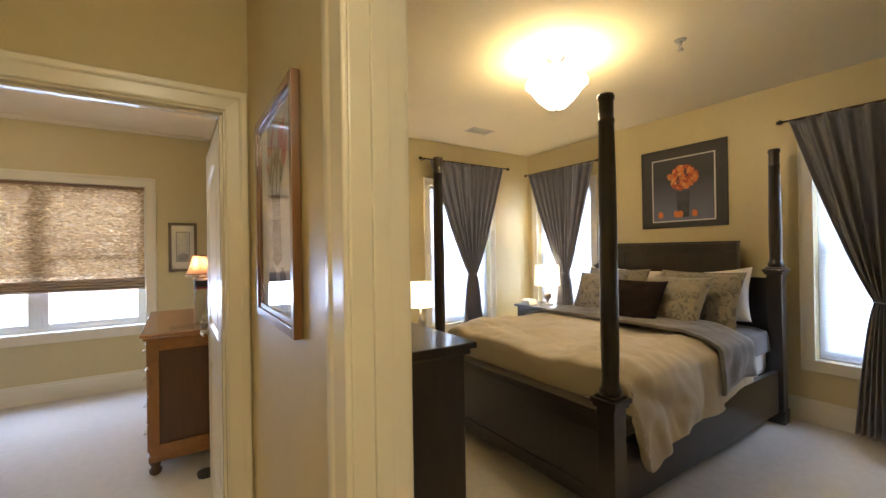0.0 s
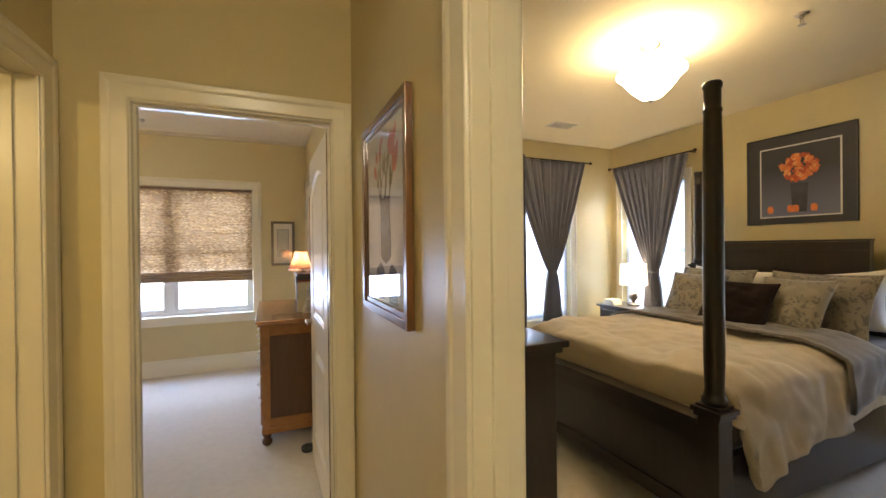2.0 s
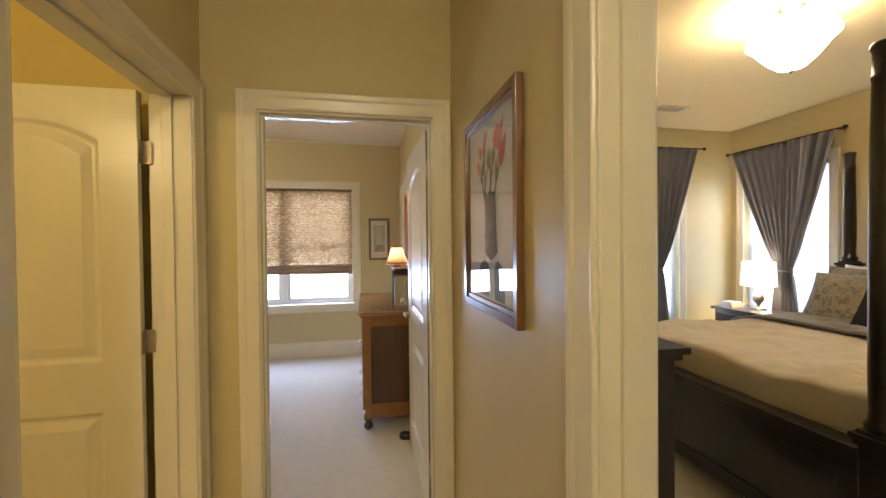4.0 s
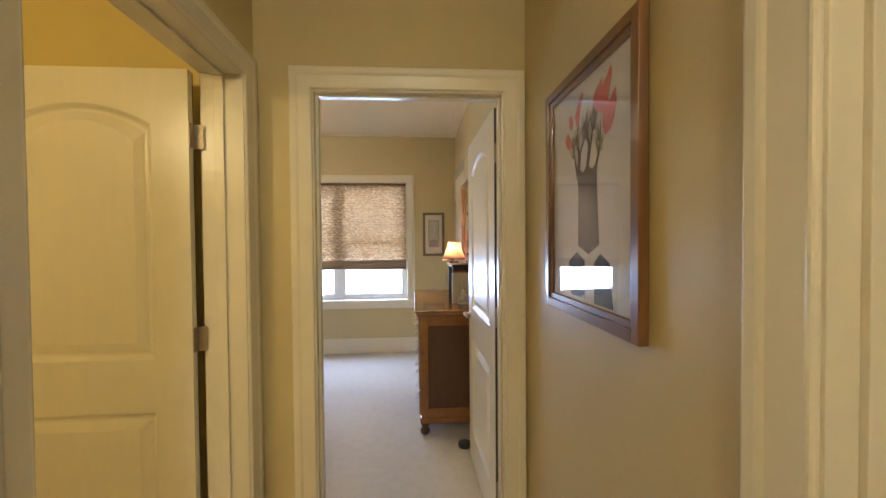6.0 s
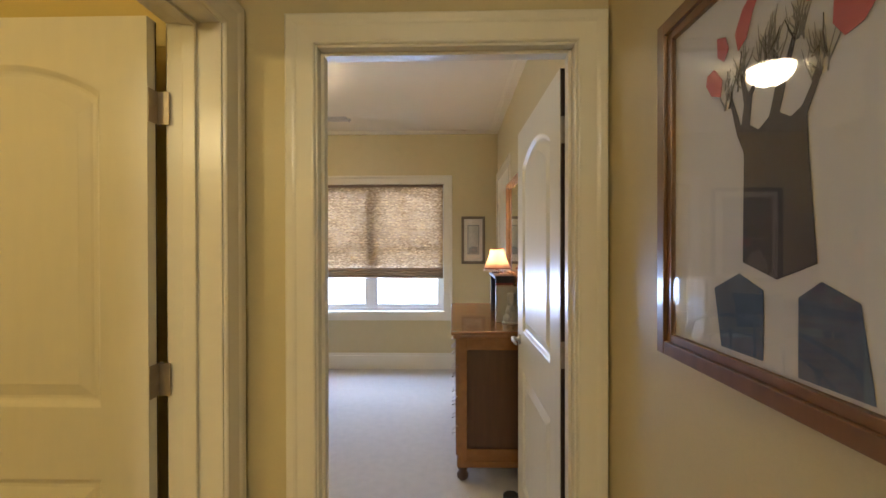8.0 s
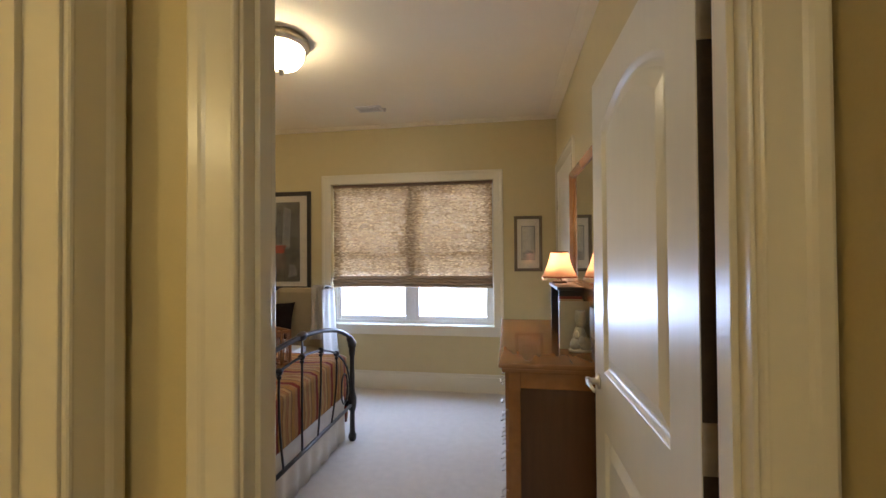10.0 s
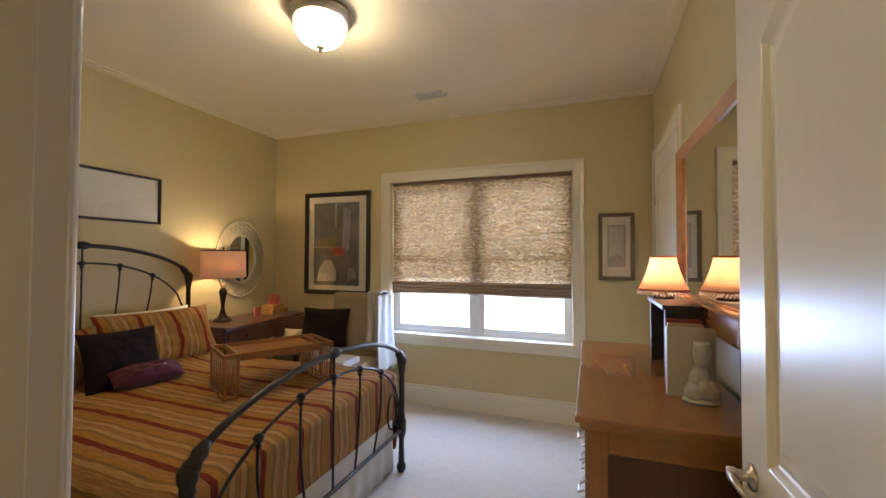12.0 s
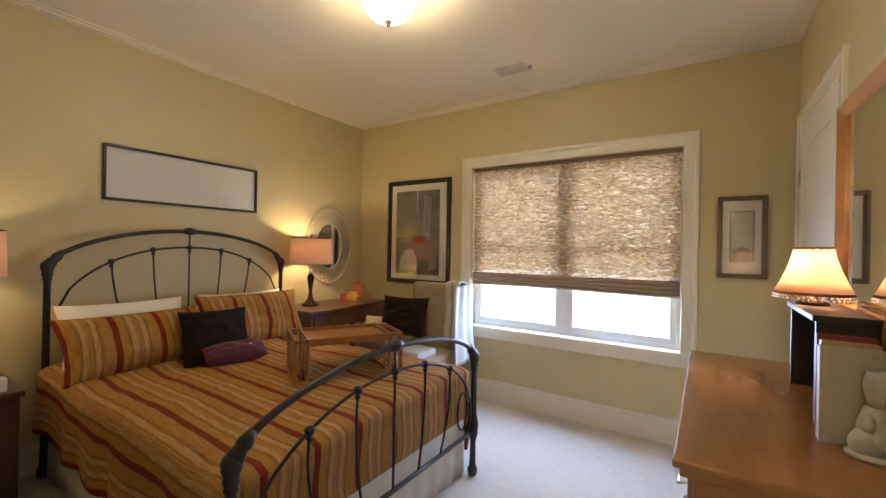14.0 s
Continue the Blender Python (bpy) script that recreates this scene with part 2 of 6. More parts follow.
def open_lathe(bm, prof, c, n):
    """A turned skin without caps, slightly scalloped like pleated cloth."""
    rings = [[bm.verts.new((c[0] + (r + 0.0012 * math.cos(math.pi * i)) * math.cos(2 * math.pi * i / n), c[1] + (r + 0.0012 * math.cos(math.pi * i)) * math.sin(2 * math.pi * i / n), c[2] + z)) for i in range(n)] for r, z in prof]
    for a, b in zip(rings, rings[1:]):
        for i in range(n):
            j = (i + 1) % n
            bm.faces.new((a[i], a[j], b[j], b[i])).smooth = True


def tube(bm, pts, r, n=8):
    """Round bar along points."""
    pts = [Vector(p) for p in pts]
    rings = []
    up = Vector((0, 0, 1))
    for i, p in enumerate(pts):
        d = (pts[min(i + 1, len(pts) - 1)] - pts[max(i - 1, 0)]).normalized()
        ref = up if abs(d.z) < 0.95 else Vector((1, 0, 0))
        a = d.cross(ref).normalized()
        b = a.cross(d).normalized()
        rad = r[i] if isinstance(r, (list, tuple)) else r
        rings.append([bm.verts.new(p + rad * (a * math.cos(2 * math.pi * k / n) + b * math.sin(2 * math.pi * k / n))) for k in range(n)])
    for a, b in zip(rings, rings[1:]):
        for k in range(n):
            j = (k + 1) % n
            bm.faces.new((a[k], a[j], b[j], b[k])).smooth = True
    bm.faces.new(rings[0][::-1])
    bm.faces.new(rings[-1])


def grid(bm, nu, nv, fn, uv=None, thick=0.0):
    """A sheet of cloth: fn(u, v) gives the place; uv(u, v) the metres along the weave."""
    lay = bm.loops.layers.uv.verify() if uv else None
    vs = [[bm.verts.new(fn(i / nu, j / nv)) for j in range(nv + 1)] for i in range(nu + 1)]
    for i in range(nu):
        for j in range(nv):
            f = bm.faces.new((vs[i][j], vs[i + 1][j], vs[i + 1][j + 1], vs[i][j + 1]))
            f.smooth = True
            if uv:
                for lp, (a, b) in zip(f.loops, ((i, j), (i + 1, j), (i + 1, j + 1), (i, j + 1))):
                    lp[lay].uv = uv(a / nu, b / nv)
    return vs


ORIGIN = {}


def thing(name, loc, label, category, group="", kind=""):
    ob = new(name)
    ob.empty_display_size = 0.1
    ob.location = loc
    ORIGIN[ob.name] = Vector(loc)
    return tagged(ob, label, category, group, kind)


def part(name, bm, material, parent=None, label="", kind="", category=""):
    """One mesh from a bmesh in world metres, as a part of parent."""
    me = bpy.data.meshes.new(name)
    off = ORIGIN.get(parent.name, Vector()) if parent else Vector()
    if off.length:
        bmesh.ops.translate(bm, verts=bm.verts[:], vec=-off)
    bmesh.ops.recalc_face_normals(bm, faces=bm.faces[:])
    bm.to_mesh(me)
    bm.free()
    me.materials.append(material)
    ob = new(name, me)
    if parent:
        ob.parent = parent
        ORIGIN[ob.name] = off
    return tagged(ob, label, category, "", kind)


def solid(name, boxes, material, parent=None, bev=0.0, **k):
    bm = bmesh.new()
    for b in boxes:
        box(bm, *b, bev=bev)
    return part(name, bm, material, parent, **k)


def shape(name, fn, material, parent=None, **k):
    bm = bmesh.new()
    fn(bm)
    return part(name, bm, material, parent, **k)


def thick(ob, t):
    md = ob.modifiers.new("thickness", "SOLIDIFY")
    md.thickness, md.offset = t, 0
    return ob


# ---- the structure ----
H = 2.74


def wall(name, axis, p0, p1, a0, a1, holes, material, label, top=H):
    """A wall across x or y between p0 and p1, from a0 to a1, with holes (a, b, z0, z1)."""
    bs = []
    cuts = sorted(holes)
    a = a0
    for h0, h1, z0, z1 in cuts:
        bs.append((a, h0, 0, top))
        if z0 > 0:
            bs.append((h0, h1, 0, z0))
        bs.append((h0, h1, z1, top))
        a = h1
    bs.append((a, a1, 0, top))
    out = [(p0, p1, b[0], b[1], b[2], b[3]) if axis == "x" else (b[0], b[1], p0, p1, b[2], b[3]) for b in bs]
    return solid(name, out, material, kind="structure", label=label)


HXC = 0.652
HXR, HXL, YB, YB2 = 1.914, 0.805, 3.375, 3.470
BX0, BX1, BY1 = -1.813, 1.975, 6.827
AX0, AX1, AY0, AY1 = 2.03, 5.85, 0.6, 5.565
WB = (-0.375, 1.35, 0.665, 2.145)
W1, W2, W3 = (4.20, 5.13), (4.51, 5.39), (1.56, 2.46)
WAZ = (0.50, 2.2)
DA, DB, DC = (1.31, 2.142), (1.022, 1.832), (2.39, 3.285)
wall("wall_hall_right", "x", HXR, AX0, -0.7, YB, [(DA[0], DA[1], 0, 2.045)], WALL, "khaki painted plaster wall of the hall")
wall("wall_between_bedrooms", "x", BX1, 2.09, YB, BY1 + 0.16, [], WALL, "khaki painted plaster wall")
wall("wall_hall_end", "y", YB, YB2, -1.98, BX1, [(DB[0], DB[1], 0, 2.04)], WALL, "khaki painted plaster wall with the door to the bedroom")
wall("wall_hall_left", "x", HXC, HXL, -0.7, YB, [(DC[0], DC[1], 0, 2.06)], WALL, "khaki painted plaster wall of the hall")
wall("wall_window", "y", BY1, BY1 + 0.16, -1.98, BX1, [WB], WALL, "khaki painted plaster wall with a wide window")
wall("wall_bed_side", "x", -1.98, BX0, YB2, BY1, [], WALL, "khaki painted plaster wall behind the iron bed")
wall("wall_hall_back", "y", -0.8, -0.7, HXC, AX0, [], WALL, "khaki painted plaster wall")
wall("wall_room_c_far", "x", -1.40, -1.30, 0.8, YB, [], WALLC, "yellow painted plaster wall")
wall("wall_room_c_near", "y", 0.7, 0.8, -1.40, HXC, [], WALLC, "yellow painted plaster wall")
wall("wall_room_c_skin", "y", 3.36, YB, -1.30, HXC, [], WALLC, "yellow painted plaster wall")
wall("wall_master_head", "x", AX1, AX1 + 0.16, AY0, AY1 + 0.16, [(W2[0], W2[1], *WAZ), (W3[0], W3[1], *WAZ)], WALL, "khaki painted plaster wall behind the four poster bed")
wall("wall_master_window", "y", AY1, AY1 + 0.16, 2.09, AX1, [(W1[0], W1[1], *WAZ)], WALL, "khaki painted plaster wall with a tall window")
wall("wall_master_near", "y", AY0 - 0.1, AY0, AX0, AX1 + 0.16, [], WALL, "khaki painted plaster wall")
solid("floor", [(-2.2, 6.1, -1.0, 7.0, -0.12, 0)], CARPET, kind="structure", label="beige wall-to-wall cut pile carpet")
solid("ceiling_hall", [(HXC, AX0, -0.8, YB, H, H + 0.1)], CEIL, kind="structure", label="cream painted plaster ceiling")
solid("ceiling_guest_room", [(-1.98, 2.09, YB + 0.001, BY1 + 0.16, H, H + 0.1)], CEIL, kind="structure", label="cream painted plaster ceiling")
solid("ceiling_master_bedroom", [(AX0 + 0.001, AX1 + 0.16, AY0 - 0.1, AY1 + 0.16, H, H + 0.1)], CEILM, kind="structure", label="cream painted plaster ceiling")
solid("ceiling_room_c", [(-1.40, HXC - 0.001, 0.7, YB, H + 0.001, H + 0.1)], CEIL, kind="structure", label="cream painted plaster ceiling")
solid("ground", [(-400, 400, -400, 400, -3.6, -3.4)], GROUND, kind="structure", label="pale ground outside")


solid("backdrop", [(-12, 14, 13, 13.1, -3.4, 9), (14, 14.1, -8, 13, -3.4, 9)], HAZE, kind="structure", label="white overcast haze outside the windows")
# ceiling cream made lighter: the brighter light on the edge band put into colour
CROWN = mat("crown_lit_paint", (0.78, 0.70, 0.53), 0.6, vary=0.02, scale=12)


def crown(name, x0, x1, y0, y1, d=0.095, low=True):
    """Low moulding run round the ceiling's edge, in two steps."""
    for a, b, c, e in ((x0, x1, y1 - d, y1), (x0, x1, y0, y0 + d), (x0, x0 + d, y0 + d, y1 - d), (x1 - d, x1, y0 + d, y1 - d)):
        wide = b - a > e - c
        s = 0.03
        inner = (a, b, c + (s if e == y1 else 0), e - (0 if e == y1 else s)) if wide else (a + (0 if a == x0 else s), b - (s if a == x0 else 0), c, e)
        bm = bmesh.new()
        box(bm, a, b, c, e, H - 0.009, H - 0.0005, bev=0.003)
        if low:
            box(bm, *inner, H - 0.019, H - 0.0095, bev=0.004)
        part(name, bm, CROWN, kind="structure", label="cream painted crown moulding")


crown("crown_moulding", BX0, BX1, YB2, BY1)


def casing(name, axis, face, out, a0, a1, z1, w=0.095, z0=0.0):
    """Moulded trim round three sides of an opening, mitred: an inner bead, a flat, an ogee and an outer band."""
    prof = [(0.0, 0.0), (0.0, 0.006), (0.0012, 0.0090), (0.0035, 0.0115), (0.007, 0.0125), (0.010, 0.0120), (0.014, 0.0122), (w - 0.034, 0.0150), (w - 0.028, 0.0178), (w - 0.022, 0.0195), (w - 0.006, 0.0205), (w - 0.001, 0.0185), (w, 0.014), (w, 0.0)]
    bm = bmesh.new()
    rows = []
    for k in range(4):
        ring = []
        for o, d in prof:
            al = a0 - o if k < 2 else a1 + o
            z = z0 if k in (0, 3) else z1 + o
            f = face + out * d
            ring.append(bm.verts.new((f, al, z) if axis == "x" else (al, f, z)))
        rows.append(ring)
    for p, q in zip(rows, rows[1:]):
        for i in range(len(prof)):
            j = (i + 1) % len(prof)
            bm.faces.new((p[i], p[j], q[j], q[i]))
    bm.faces.new(rows[0][::-1])
    bm.faces.new(rows[-1])
    return part(name, bm, TRIM, kind="structure", label="cream painted moulded door casing")


def jamb(name, axis, f0, f1, a0, a1, z1, t=0.018, stop=0.5):
    """Lining of a doorway: two sides and a head, each with its stop strip."""
    e = 0.002
    g = thing(name, ((f0 + f1) / 2, (a0 + a1) / 2, 0) if axis == "x" else ((a0 + a1) / 2, (f0 + f1) / 2, 0), "cream painted door lining with a stop strip", "door lining", kind="structure")
    m = f0 + (f1 - f0) * stop

    def put(nm, p, q, a, b, c, d):
        bx = (p, q, a, b, c, d) if axis == "x" else (a, b, p, q, c, d)
        solid(nm, [bx], TRIM, g, bev=0.0035 if nm == "lining" else 0.002)

    for a, b, c, d in ((a0, a0 + t, 0, z1), (a1 - t, a1, 0, z1), (a0 + t, a1 - t, z1 - t, z1)):
        put("lining", f0 - e, f1 + e, a, b, c, d)
    for a, b, c, d in ((a0 + t, a0 + t + 0.011, 0, z1 - t), (a1 - t - 0.011, a1 - t, 0, z1 - t), (a0 + t + 0.011, a1 - t - 0.011, z1 - t - 0.011, z1 - t)):
        put("stop_strip", m - 0.018, m + 0.018, a, b, c, d)
    return g


jamb("door_lining_master", "x", HXR, AX0, DA[0], DA[1], 2.045)
casing("trim_master_hall", "x", HXR, -1, DA[0] + 0.012, DA[1] - 0.012, 2.035)
casing("trim_master_room", "x", AX0, 1, DA[0] + 0.012, DA[1] - 0.012, 2.035)
jamb("door_lining_guest", "y", YB, YB2, DB[0], DB[1], 2.04)
bmk = casing("trim_guest_hall", "y", YB, -1, DB[0] + 0.012, DB[1] - 0.012, 2.03, w=0.088)
casing("trim_guest_room", "y", YB2, 1, DB[0] + 0.012, DB[1] - 0.012, 2.03, w=0.088)
jamb("door_lining_room_c", "x", HXC, HXL, DC[0], DC[1], 2.06, stop=0.45)
casing("trim_room_c_hall", "x", HXL, 1, DC[0] + 0.012, DC[1] - 0.012, 2.045, w=0.09)
casing("trim_window_b", "y", BY1, -1, WB[0], WB[1], WB[3], w=0.1, z0=WB[2])


def baseboard(name, axis, face, out, a0, a1, h=0.185):
    bm = bmesh.new()
    for d, z0, z1 in ((0.015, 0, h - 0.03), (0.009, h - 0.03, h)):
        f0, f1 = sorted((face, face + out * d))
        if axis == "x":
            box(bm, f0, f1, a0, a1, z0, z1, bev=0.002)
        else:
            box(bm, a0, a1, f0, f1, z0, z1, bev=0.002)
    return part(name, bm, TRIM, kind="structure", label="cream painted baseboard")


baseboard("baseboard_window_b", "y", BY1, -1, BX0 + 0.016, BX1 - 0.016)
baseboard("baseboard_bed_b", "x", BX0, 1, YB2, BY1)
baseboard("baseboard_right_b", "x", BX1, -1, YB2 + 0.02, 5.76)
baseboard("baseboard_hall_right", "x", HXR, -1, DA[1] + 0.085, YB)
baseboard("baseboard_hall_end_left", "y", YB, -1, HXL, 0.97)
baseboard("baseboard_master_head", "x", AX1, -1, AY0, AY1)
baseboard("baseboard_master_window", "y", AY1, -1, 2.11, AX1 - 0.016)


# window of the guest room


def sash(parent, axis, p, a0, a1, z0, z1, fr=0.045, d=0.035):
    bs = [(a0, a0 + fr, z0, z1), (a1 - fr, a1, z0, z1), (a0 + fr, a1 - fr, z0, z0 + fr), (a0 + fr, a1 - fr, z1 - fr, z1)]
    out = [((a, b, p - d / 2, p + d / 2, c, e) if axis == "y" else (p - d / 2, p + d / 2, a, b, c, e)) for a, b, c, e in bs]
    frame_ob = solid("window_sash", out, WHITEP, parent, bev=0.003)
    g = (a0 + fr, a1 - fr, p - 0.003, p + 0.003, z0 + fr, z1 - fr) if axis == "y" else (p - 0.003, p + 0.003, a0 + fr, a1 - fr, z0 + fr, z1 - fr)
    ob = solid("pane", [g], GLASS, frame_ob)
    ob.visible_shadow = False


win = thing("window_1", (0.49, BY1, WB[2]), "white vinyl twin sash window with cream sill", "window", kind="structure")
fy0, fy1 = BY1 + 0.09, BY1 + 0.155
solid("window_frame", [(WB[0], WB[0] + 0.03, fy0, fy1, WB[2], WB[3]), (WB[1] - 0.03, WB[1], fy0, fy1, WB[2], WB[3]),
                       (WB[0] + 0.03, WB[1] - 0.03, fy0, fy1, WB[2], WB[2] + 0.035), (WB[0] + 0.03, WB[1] - 0.03, fy0, fy1, WB[3] - 0.035, WB[3]),
                       (0.46, 0.52, fy0, fy1, WB[2] + 0.035, WB[3] - 0.035)], WHITEP, win, bev=0.003)
for s0, s1 in ((WB[0] + 0.03, 0.46), (0.52, WB[1] - 0.03)):
    sash(win, "y", BY1 + 0.11, s0, s1, WB[2] + 0.035, 1.42)
    sash(win, "y", BY1 + 0.14, s0, s1, 1.38, WB[3] - 0.035)
solid("window_sill", [(WB[0], WB[1], BY1 - 0.0, BY1 + 0.088, WB[2] - 0.02, WB[2] + 0.004)], TRIM, win, bev=0.003)
solid("window_apron", [(WB[0] - 0.1, WB[1] + 0.1, BY1 - 0.016, BY1, WB[2] - 0.1, WB[2])], TRIM, win, bev=0.003)


def tall_window(name, axis, face, out, a0, a1):
    c = ((a0 + a1) / 2, face, WAZ[0]) if axis == "y" else (face, (a0 + a1) / 2, WAZ[0])
    w = thing(name, c, "white vinyl double hung window", "window", kind="structure")
    f0, f1 = sorted((face + out * 0.09, face + out * 0.15))
    bs = [(a0, a0 + 0.03, WAZ[0], WAZ[1]), (a1 - 0.03, a1, WAZ[0], WAZ[1]), (a0 + 0.03, a1 - 0.03, WAZ[0], WAZ[0] + 0.035), (a0 + 0.03, a1 - 0.03, WAZ[1] - 0.035, WAZ[1])]
    solid("window_frame", [((a, b, f0, f1, c0, c1) if axis == "y" else (f0, f1, a, b, c0, c1)) for a, b, c0, c1 in bs], WHITEP, w, bev=0.003)
    sash(w, axis, face + out * 0.11, a0 + 0.03, a1 - 0.03, WAZ[0] + 0.035, 1.38)
    sash(w, axis, face + out * 0.14, a0 + 0.03, a1 - 0.03, 1.34, WAZ[1] - 0.035)
    s0, s1 = sorted((face, face + out * 0.088))
    sb = (a0, a1, s0, s1, WAZ[0] - 0.02, WAZ[0] + 0.004) if axis == "y" else (s0, s1, a0, a1, WAZ[0] - 0.02, WAZ[0] + 0.004)
    solid("window_sill", [sb], TRIM, w, bev=0.003)
    s0, s1 = sorted((face - out * 0.016, face))
    sb = (a0 - 0.09, a1 + 0.09, s0, s1, WAZ[0] - 0.09, WAZ[0]) if axis == "y" else (s0, s1, a0 - 0.09, a1 + 0.09, WAZ[0] - 0.09, WAZ[0])
    solid("window_apron", [sb], TRIM, w, bev=0.003)
    casing("trim_" + name, axis, face, -out, a0, a1, WAZ[1], w=0.09, z0=WAZ[0])
    return w


tall_window("window_2", "y", AY1, 1, *W1)
tall_window("window_3", "x", AX1, 1, *W2)
tall_window("window_4", "x", AX1, 1, *W3)

# doors: slab with an arched upper panel and a plain lower one


# dark brown that stands in for the shade in the gap by the lining
GAPSHADE = mat("door_gap_shade", (0.045, 0.026, 0.014), 0.7, vary=0.3, scale=60)


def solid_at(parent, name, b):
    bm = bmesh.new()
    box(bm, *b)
    return part(name, bm, GAPSHADE, parent)


def panel_door(name, w, h, label, knob=True, gap_dark=1.0):
    """Hinge edge at x 0, slab towards +x, faces at y 0 and 0.035, foot at z 0."""
    d = thing(name, (0, 0, 0), label, "door", kind="structure")
    bm = bmesh.new()
    st, t = 0.130, 0.035
    zr = [0.0, 0.20, 0.785, 0.98, h - 0.20, h]
    box(bm, 0, st, 0, t, 0, h)
    box(bm, w - st, w, 0, t, 0, h)
    box(bm, st, w - st, 0, t, zr[0], zr[1])
    box(bm, st, w - st, 0, t, zr[2], zr[3])
    n, rise = 24, 0.075
    lo, hi = [], []
    for i in range(n + 1):
        u = i / n
        x = st + (w - 2 * st) * u
        z = zr[4] + rise * math.sin(math.pi * u) ** 0.8
        lo.append((x, z))
    for y in (0, t):
        vb = [bm.verts.new((x, y, z)) for x, z in lo]
        vt = [bm.verts.new((x, y, h)) for x, z in lo]
        for i in range(n):
            bm.faces.new((vb[i], vb[i + 1], vt[i + 1], vt[i]))
        if y == 0:
            keep = vb
        else:
            for i in range(n):
                bm.faces.new((keep[i], keep[i + 1], vb[i + 1], vb[i]))
    part("door_frame", bm, DOORP, d)

    def raised(z0, z1, arch):
        bm = bmesh.new()
        for sgn in (-1, 1):
            loops = []
            for inset, dep in ((0.0, 0.0008), (0.003, 0.0020), (0.014, 0.0105), (0.020, 0.0125), (0.028, 0.0120), (0.034, 0.0095), (0.058, 0.0022), (0.061, 0.001)):
                pts = []
                a, b = st + inset, w - st - inset
                pts += [(a, z0 + inset), (b, z0 + inset)]
                for i in range(n + 1):
                    u = 1 - i / n
                    x = a + (b - a) * u
                    z = (z1 + rise * math.sin(math.pi * u) ** 0.8 if arch else z1) - inset
                    pts.append((x, z))
                y = dep if sgn < 0 else t - dep
                loops.append([bm.verts.new((x, y, z)) for x, z in pts])
            for p, q in zip(loops, loops[1:]):
                m = len(p)
                for i in range(m):
                    j = (i + 1) % m
                    bm.faces.new((p[i], p[j], q[j], q[i]))
            bm.faces.new(loops[-1])
        return bm

    # thin dark strip over the hinge edge: the gap's shade put into colour
    solid_at(d, "gap_shade_strip", (-0.0016, -0.0002, 0.002, 0.002 + (t - 0.004) * gap_dark, 0.002, h - 0.002))
    part("panel", raised(zr[3], zr[4], True), DOORP, d)
    part("panel", raised(zr[1], zr[2], False), DOORP, d)
    for z in (0.24, 1.045, 1.795):
        bm = bmesh.new()
        lathe(bm, [(0.0, -0.048), (0.006, -0.046), (0.006, 0.046), (0.0, 0.048)], (-0.004, -0.006, z), 10)
        box(bm, -0.003, 0.0, 0.0, 0.034, z - 0.045, z + 0.045)
        box(bm, -0.034, -0.004, -0.0025, 0.0, z - 0.045, z + 0.045)
        part("hinge", bm, HINGE, d)
    if knob:
        bm = bmesh.new()
        for sgn, y in ((-1, 0.0), (1, t)):
            prof = [(0.0, 0.0), (0.027, 0.0), (0.027, 0.006), (0.012, 0.009), (0.011, 0.028), (0.014, 0.030), (0.014, 0.044), (0.0, 0.046)]
            tmp = bmesh.new()
            lathe(tmp, prof, (0, 0, 0), 16)
            bmesh.ops.rotate(tmp, verts=tmp.verts[:], cent=(0, 0, 0), matrix=Matrix.Rotation(radians(-90 * sgn), 3, "X"))
            bmesh.ops.translate(tmp, verts=tmp.verts[:], vec=(w - 0.06, y, 0.93))
            me = bpy.data.meshes.new("tmp")
            tmp.to_mesh(me)
            tmp.free()
            bm.from_mesh(me)
            bpy.data.meshes.remove(me)
            tube(bm, [(w - 0.06, y + sgn * 0.038, 0.93), (w - 0.09, y + sgn * 0.042, 0.932), (w - 0.12, y + sgn * 0.04, 0.928), (w - 0.155, y + sgn * 0.036, 0.925)], [0.009, 0.008, 0.007, 0.006])
        for f in bm.faces:
            f.smooth = True
        part("door_handle", bm, NICKEL, d)
    return d


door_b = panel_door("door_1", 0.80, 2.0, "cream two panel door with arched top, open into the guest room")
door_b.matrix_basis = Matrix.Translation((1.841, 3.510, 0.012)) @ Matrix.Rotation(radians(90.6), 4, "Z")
door_c = panel_door("door_2", 0.765, 2.03, "cream two panel door with arched top, open beside the hall", gap_dark=0.1)
door_c.matrix_basis = Matrix.Translation((0.632, 3.256, 0.008)) @ Matrix.Rotation(radians(180), 4, "Z")

# ---- hall ----


